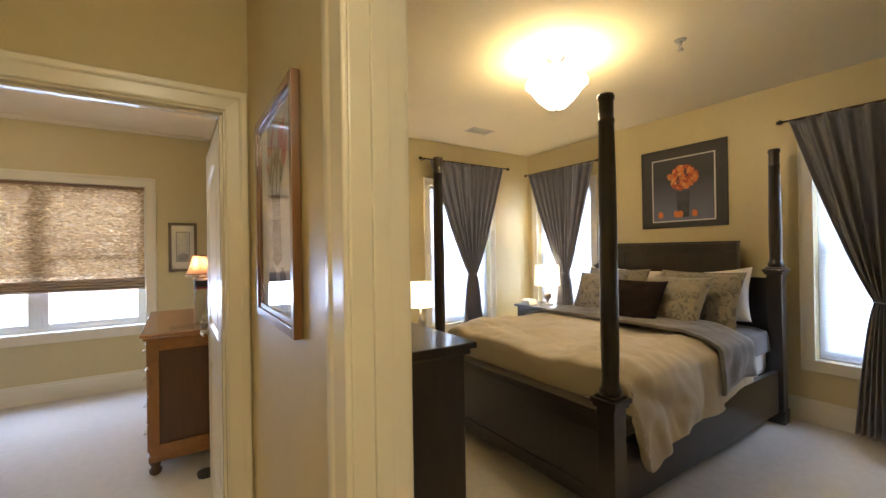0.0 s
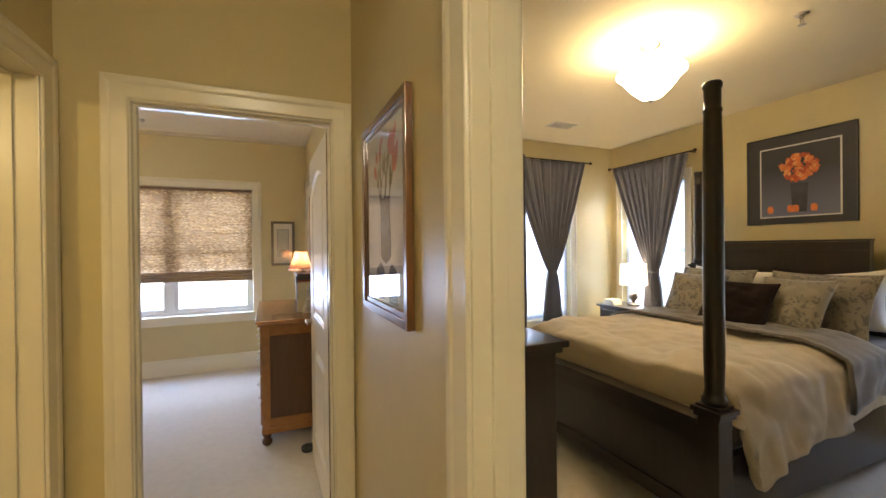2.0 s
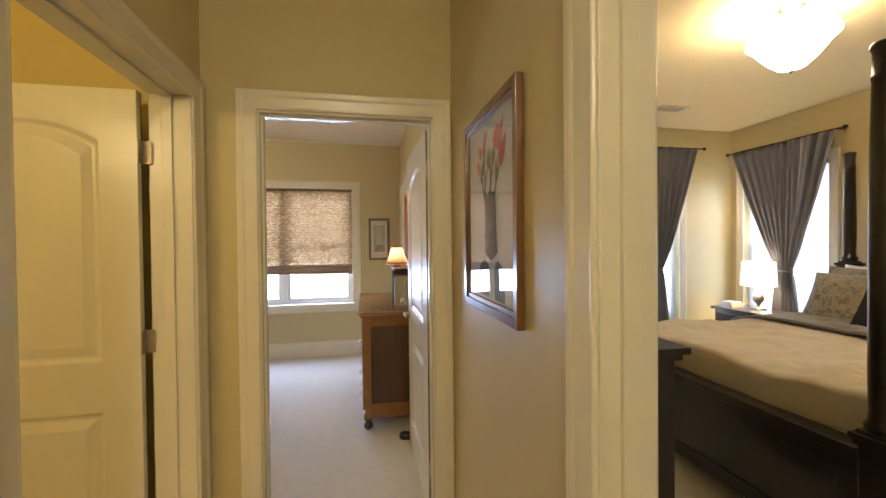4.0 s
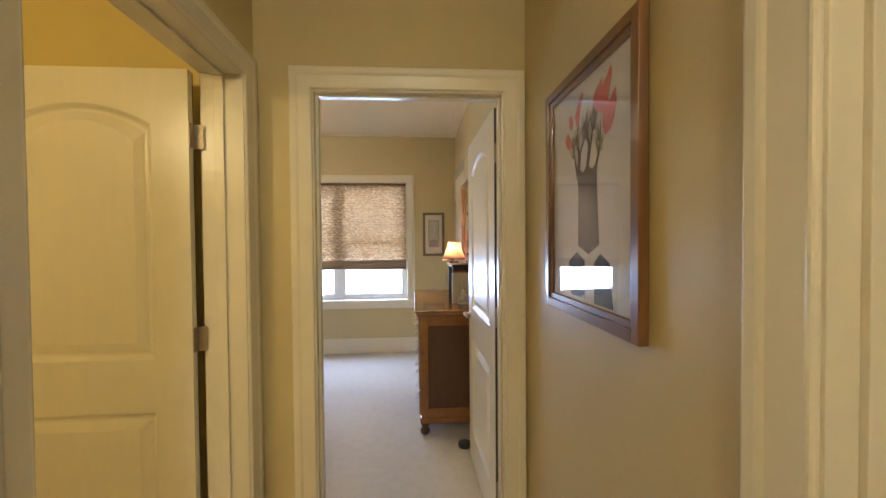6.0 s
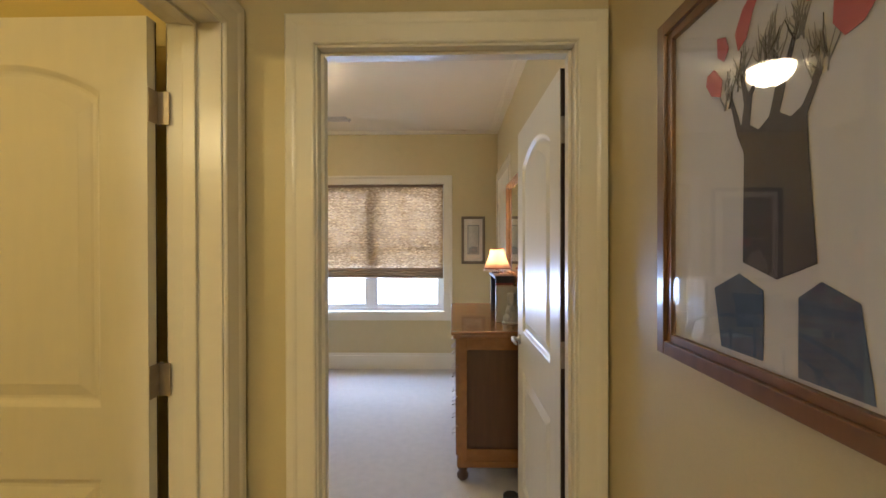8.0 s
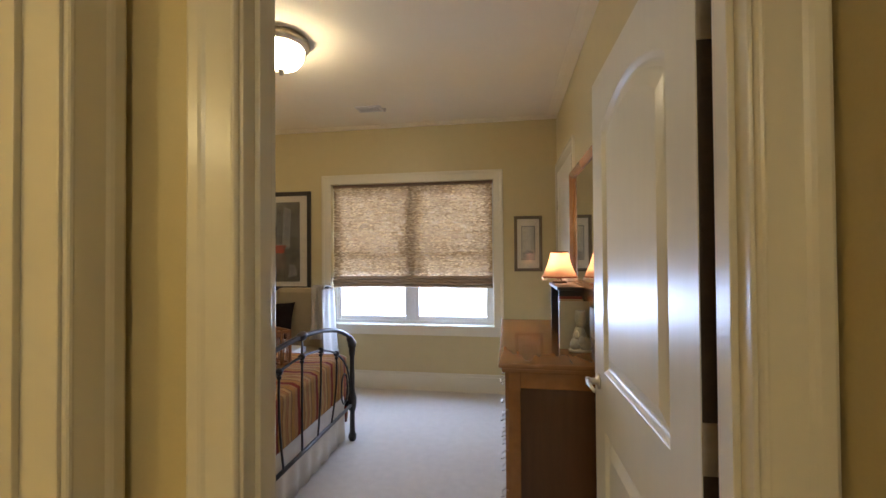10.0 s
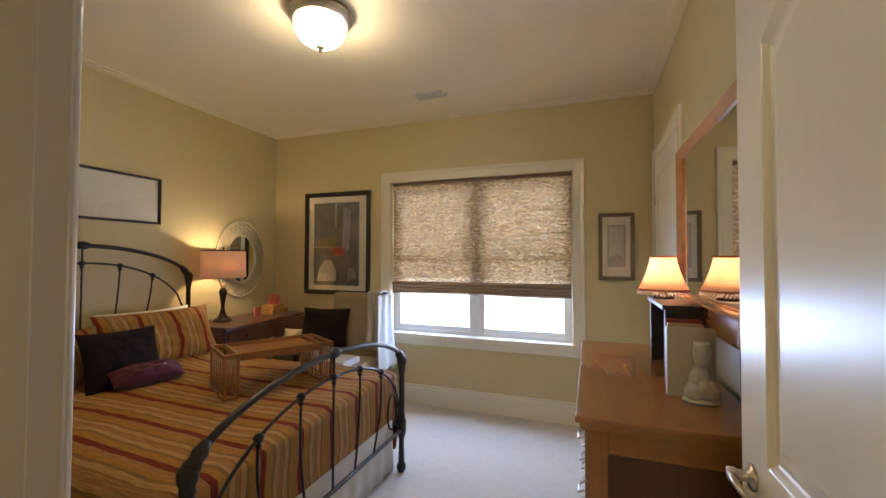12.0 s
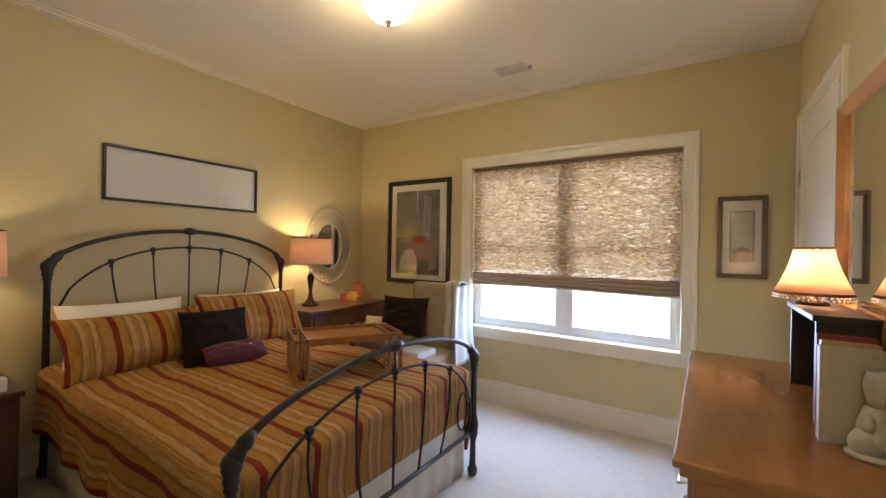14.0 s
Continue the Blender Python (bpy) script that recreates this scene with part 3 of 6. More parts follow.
def picture(name, axis, face, out, a0, a1, z0, z1, fw, fmat, label, mw=0.06, depth=0.025, matm=PAPER, glass=True):
    """Framed picture on a wall: moulded frame, mat, art and glass. Returns the thing and the art's rectangle."""
    c = (face, (a0 + a1) / 2, z0) if axis == "x" else ((a0 + a1) / 2, face, z0)
    p = thing(name, c, label, "picture", "framed pictures")

    def bx(a, b, d0, d1, c0, c1):
        f0, f1 = sorted((face + out * d0, face + out * d1))
        return (f0, f1, a, b, c0, c1) if axis == "x" else (a, b, f0, f1, c0, c1)

    for nm, w0, w1, dd in (("frame", 0, fw * 0.62, depth), ("frame_lip", fw * 0.62, fw, depth * 0.72)):
        solid(nm, [bx(a0 + w0, a0 + w1, 0.002, dd, z0 + w0, z1 - w0), bx(a1 - w1, a1 - w0, 0.002, dd, z0 + w0, z1 - w0),
                   bx(a0 + w1, a1 - w1, 0.002, dd, z0 + w0, z0 + w1), bx(a0 + w1, a1 - w1, 0.002, dd, z1 - w1, z1 - w0)], fmat, p, bev=0.002)
    solid("mat_board", [bx(a0 + fw, a1 - fw, 0.003, 0.007, z0 + fw, z1 - fw)], matm, p)
    if glass:
        g = solid("glass", [bx(a0 + fw, a1 - fw, 0.0135, 0.015, z0 + fw, z1 - fw)], GLASS, p)
        g.visible_shadow = False
    return p


def flat_shape(parent, name, axis, face, pts, material, lift):
    """A thin printed shape on the mat: points are (along, up)."""
    bm = bmesh.new()
    vs = [bm.verts.new((face + lift, a, z) if axis == "x" else (a, face + lift, z)) for a, z in pts]
    f = bm.faces.new(vs)
    r = bmesh.ops.extrude_face_region(bm, geom=[f])
    d = 0.0006 if lift > 0 else -0.0006
    bmesh.ops.translate(bm, verts=[v for v in r["geom"] if isinstance(v, bmesh.types.BMVert)], vec=(d, 0, 0) if axis == "x" else (0, d, 0))
    return part(name, bm, material, parent)


RED = mat("print_red", (0.55, 0.10, 0.10), 0.8, vary=0.2, scale=40)
INK = mat("print_ink", (0.045, 0.045, 0.055), 0.8, vary=0.3, scale=40)
# rock ink, its blue-grey lightened to include the reflection in the glass
INKB_SHEEN = mat("print_blue_ink_sheen", (0.07, 0.10, 0.15), 0.8, vary=0.4, scale=30)
PALE = mat("print_pale", (0.62, 0.60, 0.58), 0.8, vary=0.03)
hp = picture("framed_print", "x", HXR, -1, 2.472, 3.04, 1.194, 1.886, 0.044, FRAMEW, "brown wood framed print of a dark tree with red blooms")
flat_shape(hp, "sheet", "x", HXR, [(2.517, 1.239), (2.995, 1.239), (2.995, 1.841), (2.517, 1.841)], PALE, -0.0085)


TRUNKC = mat("print_trunk", (0.055, 0.045, 0.040), 0.8, vary=0.4, scale=30)
GREYT = mat("print_grey_twig", (0.24, 0.23, 0.21), 0.8, vary=0.2)


def art(name, pts, m, lift=-0.0096):
    return flat_shape(hp, name, "x", HXR, pts, m, lift)


art("tree_print", [(2.818, 1.598), (2.802, 1.564), (2.804, 1.394), (2.738, 1.372), (2.675, 1.397), (2.687, 1.535), (2.690, 1.590), (2.667, 1.640), (2.674, 1.643), (2.697, 1.603), (2.715, 1.594),
                   (2.734, 1.606), (2.718, 1.660), (2.702, 1.715), (2.707, 1.718), (2.727, 1.665), (2.744, 1.700), (2.749, 1.698), (2.738, 1.655), (2.752, 1.606), (2.772, 1.593), (2.790, 1.605),
                   (2.785, 1.650), (2.755, 1.690), (2.759, 1.694), (2.793, 1.655), (2.806, 1.690), (2.811, 1.688), (2.802, 1.640), (2.808, 1.608), (2.834, 1.672), (2.838, 1.670)], TRUNKC)
art("rock_print", [(2.872, 1.347), (2.812, 1.376), (2.762, 1.354), (2.762, 1.250), (2.854, 1.250)], INKB_SHEEN)
art("rock_print", [(2.702, 1.245), (2.702, 1.351), (2.669, 1.375), (2.621, 1.354), (2.604, 1.245)], INKB_SHEEN)
art("bloom_print", [(2.709, 1.771), (2.692, 1.790), (2.660, 1.806), (2.654, 1.800), (2.664, 1.784), (2.640, 1.796), (2.612, 1.820), (2.608, 1.800), (2.614, 1.780), (2.622, 1.762), (2.628, 1.738), (2.655, 1.722), (2.690, 1.734)], RED, -0.0102)
art("bloom_print", [(2.653, 1.723), (2.640, 1.738), (2.622, 1.742), (2.628, 1.728), (2.606, 1.750), (2.590, 1.762), (2.587, 1.728), (2.601, 1.690), (2.618, 1.669), (2.640, 1.664), (2.655, 1.686)], RED, -0.0102)
art("bloom_print", [(2.822, 1.760), (2.806, 1.790), (2.774, 1.815), (2.766, 1.806), (2.784, 1.775), (2.796, 1.742), (2.815, 1.730)], RED, -0.0102)
art("bloom_print", [(2.866, 1.775), (2.845, 1.768), (2.836, 1.745), (2.848, 1.728), (2.864, 1.742)], RED, -0.0102)
art("bloom_print", [(2.892, 1.721), (2.873, 1.726), (2.852, 1.700), (2.856, 1.672), (2.880, 1.682), (2.895, 1.705)], RED, -0.0102)
random.seed(3)
for nm, mm, cnt, width in (("pale_twig_print", GREYT, 90, 0.0013), ("twig_print", TRUNKC, 10, 0.0018)):
    bm = bmesh.new()
    for k in range(cnt):
        # fine strokes fanning out above each limb
        u0, v0 = random.choice([(2.836, 1.66), (2.808, 1.68), (2.757, 1.685), (2.746, 1.69), (2.705, 1.70), (2.672, 1.64)])
        u0, v0 = u0 + random.uniform(-0.012, 0.012), v0 + random.uniform(-0.015, 0.02)
        u1, v1 = u0 + random.uniform(-0.022, 0.022), v0 + random.uniform(0.015, 0.055)
        um, vm = (u0 + u1) / 2 + random.uniform(-0.006, 0.006), (v0 + v1) / 2
        if mm is TRUNKC:
            bm = bmesh.new()
        tube(bm, [(HXR - 0.0098, u0, v0), (HXR - 0.0098, um, vm), (HXR - 0.0098, u1, v1)], [width, width * 0.7, width * 0.35], 4)
        if mm is TRUNKC:
            part(nm, bm, mm, hp)
    if mm is not TRUNKC:
        part(nm, bm, mm, hp, kind="stuff")

# unseen fixture added around the hall's fill light
hl = thing("ceiling_light", (1.36, 0.3, H), "unseen flush ceiling light with frosted glass bowl, added to light the hall", "ceiling light", "ceiling lights")
shape("bowl", lambda b: lathe(b, [(0.165, -0.05), (0.155, -0.09), (0.12, -0.125), (0.06, -0.145), (0.0, -0.15)], (1.36, 0.3, H), 28), BOWLB, hl)
shape("ring", lambda b: lathe(b, [(0.0, 0), (0.19, 0), (0.20, -0.02), (0.19, -0.05), (0.16, -0.055)], (1.36, 0.3, H), 28), NICKEL, hl)

# ---- guest room: iron bed ----
bed = thing("iron_bed", (-0.72, 4.93, 0), "pewter grey iron bed with arched spindled ends", "bed")
BL, BR, BM = 4.175, 5.70, 4.937


def arch(x, y0, y1, z0, z1, p=2.0, n=28):
    out = []
    for i in range(n + 1):
        u = i / n * 2 - 1
        out.append((x, (y0 + y1) / 2 + u * (y1 - y0) / 2, z0 + (z1 - z0) * (1 - abs(u) ** p) ** (1 / 1.6)))
    return out


def knot(bm, c, r=0.028):
    lathe(bm, [(0.0, -r), (r * 0.75, -r * 0.75), (r, -r * 0.2), (r * 0.9, 0.0), (r * 1.15, r * 0.1), (r, r * 0.4), (r * 0.6, r * 0.85), (0.0, r)], c, 12)


def bed_end(nm, x, post, crown, inner0, inner1, low, spr, BL, BR):
    BM = (BL + BR) / 2
    for y in (BL, BR):
        bm = bmesh.new()
        lathe(bm, [(0.0, 0.0), (0.022, 0.0), (0.03, 0.02), (0.03, 0.045), (0.02, 0.06), (0.017, low - 0.06), (0.030, low - 0.02), (0.032, low + 0.05), (0.022, low + 0.09), (0.018, low + 0.12), (0.017, post - 0.09), (0.024, post - 0.08), (0.020, post - 0.068), (0.027, post - 0.055), (0.023, post - 0.04), (0.031, post - 0.02), (0.032, post + 0.008), (0.022, post + 0.024), (0.0, post + 0.03)], (x, y, 0), 14)
        part("post", bm, IRON, bed)
    shape("top_rail", lambda b: tube(b, arch(x, BL, BR, post, crown, 2.0), 0.0145, 10), IRON, bed)
    shape("inner_rail", lambda b: tube(b, arch(x, BL + 0.05, BR - 0.05, inner0, inner1, 2.2), 0.0072, 8), IRON, bed)
    for s in (-1, 1):
        shape("side_scroll", lambda b: tube(b, [(x, BM + s * (0.70 + 0.015 * math.sin(k)), inner0 - 0.005 - k * 0.04) for k in range(0, 5)], 0.008, 8), IRON, bed)
    rail = arch(x, BL, BR, post, crown, 2.0)
    for q in (rail[:3], rail[-1:-4:-1]):
        shape("rail_collar", lambda b: tube(b, [Vector(q[0]).lerp(Vector(q[1]), k * 0.25) for k in range(6)], [0.028, 0.031, 0.023, 0.028, 0.020, 0.0145], 12), IRON, bed)
    bm = bmesh.new()
    knot(bm, (x, BM, crown + 0.002), 0.031)
    bmesh.ops.scale(bm, verts=bm.verts[:], vec=(0.8, 1.5, 0.9), space=Matrix.Translation((-x, -BM, -crown)))
    part("crown_knot", bm, IRON, bed)
    shape("low_rail", lambda b: tube(b, [(x, BL, low), (x, BR, low)], 0.012, 8), IRON, bed)

    def zin(y):
        u = abs((y - BM) / ((BR - BL) / 2 - 0.05))
        return inner0 + (inner1 - inner0) * (1 - min(1, u) ** 2.2) ** (1 / 1.6)

    for k in (-2, -1, 0, 1, 2):
        yt = BM + k * 0.235
        yb = BM + k * 0.235 * spr
        zt = zin(yt)
        bm = bmesh.new()
        top = crown if k == 0 else zt
        pts = []
        for i in range(9):
            u = i / 8
            y = yt + (yb - yt) * (u ** 1.2) + 0.030 * (k / 2) * math.sin(math.pi * u)
            pts.append((x, y, top + (low - top) * u))
        tube(bm, pts, 0.0062, 6)
        knot(bm, (x, yt, zt), 0.019)
        knot(bm, (x, yt, zt - 0.028), 0.012)
        part("spindle", bm, IRON, bed)


bed_end("headboard", -1.73, 1.235, 1.47, 0.98, 1.352, 0.36, 0.45, 4.19, 5.735)
bed_end("footboard", 0.32, 0.725, 0.93, 0.47, 0.815, 0.27, 0.82, 4.155, 5.66)
for y in (BL + 0.02, BR - 0.02):
    solid("side_rail", [(-1.73, 0.32, y - 0.015, y + 0.015, 0.25, 0.29)], IRON, bed, bev=0.002)
shape("hanging_ring", lambda b: tube(b, [(0.305, 5.55 + 0.055 * math.cos(a / 16 * 2 * math.pi), 0.42 + 0.11 * math.sin(a / 16 * 2 * math.pi)) for a in range(17)], 0.006, 6), IRON, bed)

solid("mattress", [(-1.70, 0.25, BL + 0.05, BR - 0.05, 0.30, 0.585)], WHITEC, None, bev=0.04, category="mattress", label="white mattress on the iron bed under the striped cover")
SK = mat("bed_skirt_cloth", (0.62, 0.57, 0.48), 0.85, bump=0.1, scale=120)


def skirt(bm):
    pts = [(-1.72, BR - 0.03), (0.225, BR - 0.03), (0.265, BR - 0.07), (0.265, BL + 0.07), (0.225, BL + 0.03), (-1.72, BL + 0.03)]
    segs = []
    for p, q in zip(pts, pts[1:]):
        n = max(1, int((Vector(q) - Vector(p)).length / 0.02))
        for i in range(n):
            segs.append((p[0] + (q[0] - p[0]) * i / n, p[1] + (q[1] - p[1]) * i / n))
    m = len(segs) - 1
    grid(bm, m, 4, lambda u, v: (segs[round(u * m)][0] + 0.008 * math.sin(u * m * 0.9) * (1 - v), segs[round(u * m)][1] + 0.008 * math.cos(u * m * 0.7) * (1 - v), 0.015 + 0.32 * v))


thick(shape("bed_skirt", skirt, SK, None, category="bed skirt", label="off-white cotton bed skirt round the iron bed"), 0.004)


def cover(bm):
    """Striped cover: flat top, falling over both sides and the foot."""
    L = [(-1.66, 0), (0.20, 0)]
    W = BR - BL

    def fn(u, v):
        s = (v - 0.5) * (W + 0.66)
        t = u * 2.22
        half = W / 2 + 0.0
        y, z = s, 0.0
        if abs(s) > half:
            y = math.copysign(half + 0.018 + 0.03 * (abs(s) - half), s)
            z = -(abs(s) - half)
        x = -1.68 + t
        if x > 0.225:
            over = x - 0.225
            x = 0.225 + 0.028
            z -= over
            if abs(s) > half:
                z += 0.5 * over
                y = math.copysign(half + 0.0, s)
        fold = noise.noise((x * 1.8, s * 1.8, 0.3)) * 0.016 + noise.noise((x * 6, s * 6, 3.3)) * 0.008 + noise.noise((x * 15, s * 11, 5.3)) * 0.003
        if z < -0.05:
            y += 0.016 * math.sin(t * 16 + noise.noise((t * 3, 0, 0)) * 3) * min(1, -z * 4) * (1 if s > 0 else -1)
        edge = 0.012 * (1 - min(1, max(0, half - abs(s)) / 0.06))
        pz = 0.0
        if x < -1.0:
            pz = 0.03 * min(1, (-1.0 - x) / 0.3)
        return (x, BM + y, 0.625 + pz + z + fold * (1 if z > -0.05 else 0.3) - edge)

    grid(bm, 96, 84, fn, uv=lambda u, v: (u * 2.22, v * (W + 0.66)))


spread = thing("striped_bedspread", (-0.72, 4.945, 0.60), "gold and rust striped bedspread hanging over the iron bed", "bedspread")
cov = thick(shape("cover_cloth", cover, STRIPE, spread), 0.02)


def hem(b):
    tmp = bmesh.new()
    cover(tmp)
    tmp.verts.ensure_lookup_table()
    line = [tmp.verts[i * 85].co.copy() for i in range(97)] + [tmp.verts[96 * 85 + j].co.copy() for j in range(1, 85)] + [tmp.verts[i * 85 + 84].co.copy() for i in range(95, -1, -1)]
    tmp.free()
    tube(b, line, 0.011, 6)


shape("hem", hem, STRIPE, spread)


def pillow(name, c, w, h, d, rx, rz, m, label, ry=0.0, flange=0.0, kind="pillow", pinch=0.6):
    """Cushion standing on its edge: w wide, h high, d thick; rz turns it, rx leans it back."""
    bm = bmesh.new()
    lay = bm.loops.layers.uv.verify()
    n = 30
    sides = []
    for sgn in (1, -1):
        vs = []
        for i in range(n + 1):
            row = []
            for j in range(n + 1):
                u, v = i / n * 2 - 1, j / n * 2 - 1
                k = 1 + flange
                f = max(0, (1 - abs(u * k) ** 2.4)) * max(0, (1 - abs(v * k) ** 2.4))
                th = d / 2 * f ** 0.5 + 0.004
                pu = u * (1 - 0.06 * (1 - abs(u)) * 0 - pinch * 0.12 * (1 - v * v) * abs(u))
                pv = v * (1 - pinch * 0.12 * (1 - u * u) * abs(v))
                wr = (noise.noise((u * 2.5 + c[0] * 7, v * 2.5 + c[1] * 5, sgn)) * 0.016 + noise.noise((u * 6 + c[0] * 9, v * 5 + c[1] * 3, sgn + 4)) * 0.008) * min(1, f * 1.5)
                row.append(bm.verts.new((pu * w / 2, sgn * (th + wr), pv * h / 2)))
            vs.append(row)
        for i in range(n):
            for j in range(n):
                f = bm.faces.new((vs[i][j], vs[i + 1][j], vs[i + 1][j + 1], vs[i][j + 1]))
                f.smooth = True
                for lp, (a, b) in zip(f.loops, ((i, j), (i + 1, j), (i + 1, j + 1), (i, j + 1))):
                    lp[lay].uv = (a / n * w, b / n * h)
        sides.append(vs)
    a, b = sides
    rim = [(i, 0) for i in range(n)] + [(n, j) for j in range(n)] + [(i, n) for i in range(n, 0, -1)] + [(0, j) for j in range(n, 0, -1)]
    for (i, j), (k, l) in zip(rim, rim[1:] + rim[:1]):
        bm.faces.new((a[i][j], a[k][l], b[k][l], b[i][j]))
    bmesh.ops.transform(bm, verts=bm.verts[:], matrix=pose(*c, rx, ry, rz))
    return part(kind, bm, m, None, category="pillow", label=label)


# pillows on the iron bed: backs to the headboard, leaning
pillow("p", (-1.57, 4.54, 0.81), 0.68, 0.42, 0.18, -24, 90, WHITEC, "white cotton bed pillow against the iron headboard", kind="bed_pillow")
pillow("p", (-1.57, 5.33, 0.81), 0.68, 0.42, 0.18, -24, 90, WHITEC, "white cotton bed pillow against the iron headboard", kind="bed_pillow")
pillow("p", (-1.35, 4.53, 0.79), 0.78, 0.39, 0.22, -34, 93, STRIPEX, "gold and rust striped sham on the iron bed", kind="striped_sham", flange=0.06)
pillow("p", (-1.40, 5.29, 0.82), 0.80, 0.42, 0.20, -26, 88, STRIPEX, "gold and rust striped sham on the iron bed", kind="striped_sham", flange=0.06)
pillow("p", (-1.13, 4.86, 0.79), 0.40, 0.36, 0.14, -26, 80, DARKP, "dark charcoal square throw pillow on the iron bed", kind="throw_pillow")
pillow("p", (-0.97, 4.90, 0.705), 0.36, 0.12, 0.13, -60, 78, PLUM, "plum satin bolster with an embroidered badge on the iron bed", kind="plum_bolster", pinch=0.1)

shape("badge", lambda b: lathe(b, [(0, 0), (0.016, 0), (0.012, 0.004), (0, 0.005)], (-0.92, 4.96, 0.752), 10), WHITEC, None, category="badge", label="small white embroidered badge on the plum bolster")

# bed tray
tray = thing("bed_tray", (-0.36, 5.27, 0.65), "honey brown wooden bed tray with spindled wire ends", "bed tray")
TRW = mat("tray_wood", (0.30, 0.13, 0.045), 0.35, vary=0.3, scale=30, stretch=(1, 0.15, 1), coat=0.3)
m_tray = pose(-0.30, 5.18, 0.645, 0, 0, -30)


def tpart(nm, fn, material=None):
    bm = bmesh.new()
    fn(bm)
    bmesh.ops.transform(bm, verts=bm.verts[:], matrix=m_tray)
    return part(nm, bm, material or TRW, tray)


tpart("top_board", lambda b: box(b, -0.16, 0.16, -0.22, 0.22, 0.20, 0.215, bev=0.003))
tpart("rim", lambda b: [box(b, -0.17, -0.16, -0.22, 0.22, 0.195, 0.235, bev=0.002), box(b, 0.16, 0.17, -0.22, 0.22, 0.195, 0.235, bev=0.002)])
for s in (-1, 1):
    def end(b, s=s):
        y0 = s * 0.225
        y1 = s * 0.305
        for sx in (-0.17, 0.156):
            for yy in (y0, y1 - s * 0.014):
                p, q = sorted((yy, yy + s * 0.014))
                box(b, sx, sx + 0.014, p, q, 0.0, 0.235, bev=0.002)
            p, q = sorted((y0, y1))
            box(b, sx, sx + 0.014, p, q, 0.0, 0.014, bev=0.002)
            box(b, sx, sx + 0.014, p, q, 0.215, 0.235, bev=0.002)
        for yy in (y0, y1 - s * 0.012):
            p, q = sorted((yy, yy + s * 0.012))
            box(b, -0.156, 0.156, p, q, 0.0, 0.014, bev=0.002)
            box(b, -0.156, 0.156, p, q, 0.217, 0.235, bev=0.002)
    tpart("end_frame", end)
    for sx in (-0.163, 0.163):
        for k in range(3):
            yy = s * (0.246 + 0.02 * k)
            tpart("spindle", lambda b: tube(b, [(sx, yy, 0.012), (sx, yy + s * 0.006, 0.11), (sx, yy, 0.218)], 0.003, 5))
    for k in range(6):
        xx = -0.125 + k * 0.05
        for yy in (0.23, 0.298):
            tpart("spindle", lambda b: tube(b, [(xx, s * yy, 0.012), (xx + 0.012, s * yy, 0.11), (xx, s * yy, 0.218)], 0.0035, 5))

# wall things of the guest room
WH = mat("embossed_white_art", (0.66, 0.63, 0.53), 0.6, bump=0.3, scale=70, vary=0.03)
p1 = picture("panel_picture", "x", BX0, 1, 4.46, 5.53, 1.66, 2.03, 0.018, BLACKF, "long black framed pale textured panel above the iron bed", matm=WH, glass=True)
ART2 = mat("still_life_print", (0.13, 0.12, 0.10), 0.7, vary=0.7, scale=9)
p2 = picture("framed_poster", "y", BY1, -1, -1.395, -0.60, 1.015, 2.085, 0.045, BLACKF, "black framed still life print in grey and olive", matm=PAPER)


def p2_pt(u, v):
    return (-1.285 + u * 0.555, 1.11 + v * 0.865)


flat_shape(p2, "art_sheet", "y", BY1, [p2_pt(0, 0), p2_pt(1, 0), p2_pt(1, 1), p2_pt(0, 1)], ART2, -0.0085)
GREYP, OLIVEP, REDP, LIGHTP = mat("print_grey", (0.25, 0.25, 0.24), 0.8, vary=0.4, scale=20), mat("print_olive", (0.18, 0.15, 0.06), 0.8, vary=0.5, scale=16), mat("print_vermilion", (0.42, 0.07, 0.04), 0.8, vary=0.3), mat("print_light", (0.48, 0.45, 0.38), 0.8, vary=0.3, scale=14)
for pts, mm in (([(0.05, 0.40), (0.5, 0.40), (0.5, 0.62), (0.05, 0.55)], OLIVEP), ([(0.62, 0.40), (0.78, 0.42), (0.82, 0.9), (0.66, 0.95)], GREYP), ([(0.08, 0.05), (0.12, 0.2), (0.25, 0.3), (0.4, 0.3), (0.5, 0.18), (0.5, 0.05)], LIGHTP),
                ([(0.45, 0.36), (0.66, 0.36), (0.72, 0.46), (0.4, 0.46)], REDP), ([(0.0, 0.455), (0.8, 0.455), (0.8, 0.465), (0.0, 0.465)], LIGHTP), ([(0.485, 0.7), (0.505, 0.7), (0.505, 1.0), (0.485, 1.0)], LIGHTP), ([(0.75, 0.05), (0.95, 0.08), (0.9, 0.2), (0.78, 0.22)], GREYP)):
    flat_shape(p2, "art_shape", "y", BY1, [p2_pt(*q) for q in pts], mm, -0.0095)
p3 = picture("framed_print_small", "y", BY1, -1, 1.556, 1.828, 1.22, 1.768, 0.03, SILVERF, "narrow print with wide mat in an antique silver frame", matm=PAPER)
solid("inner_border", [(1.625, 1.76, BY1 - 0.0085, BY1 - 0.0078, 1.33, 1.67)], GREYP, p3)
solid("art_sheet", [(1.635, 1.75, BY1 - 0.0095, BY1 - 0.0086, 1.342, 1.658)], LIGHTP, p3)
flat_shape(p3, "art_shape", "y", BY1, [(1.64, 1.345), (1.745, 1.345), (1.745, 1.41), (1.69, 1.43), (1.64, 1.40)], GREYP, -0.0098)

# oval mirror with a pierced ring frame
om = thing("oval_mirror", (BX0, 6.345, 1.385), "oval mirror in a pierced cream ring frame", "mirror")
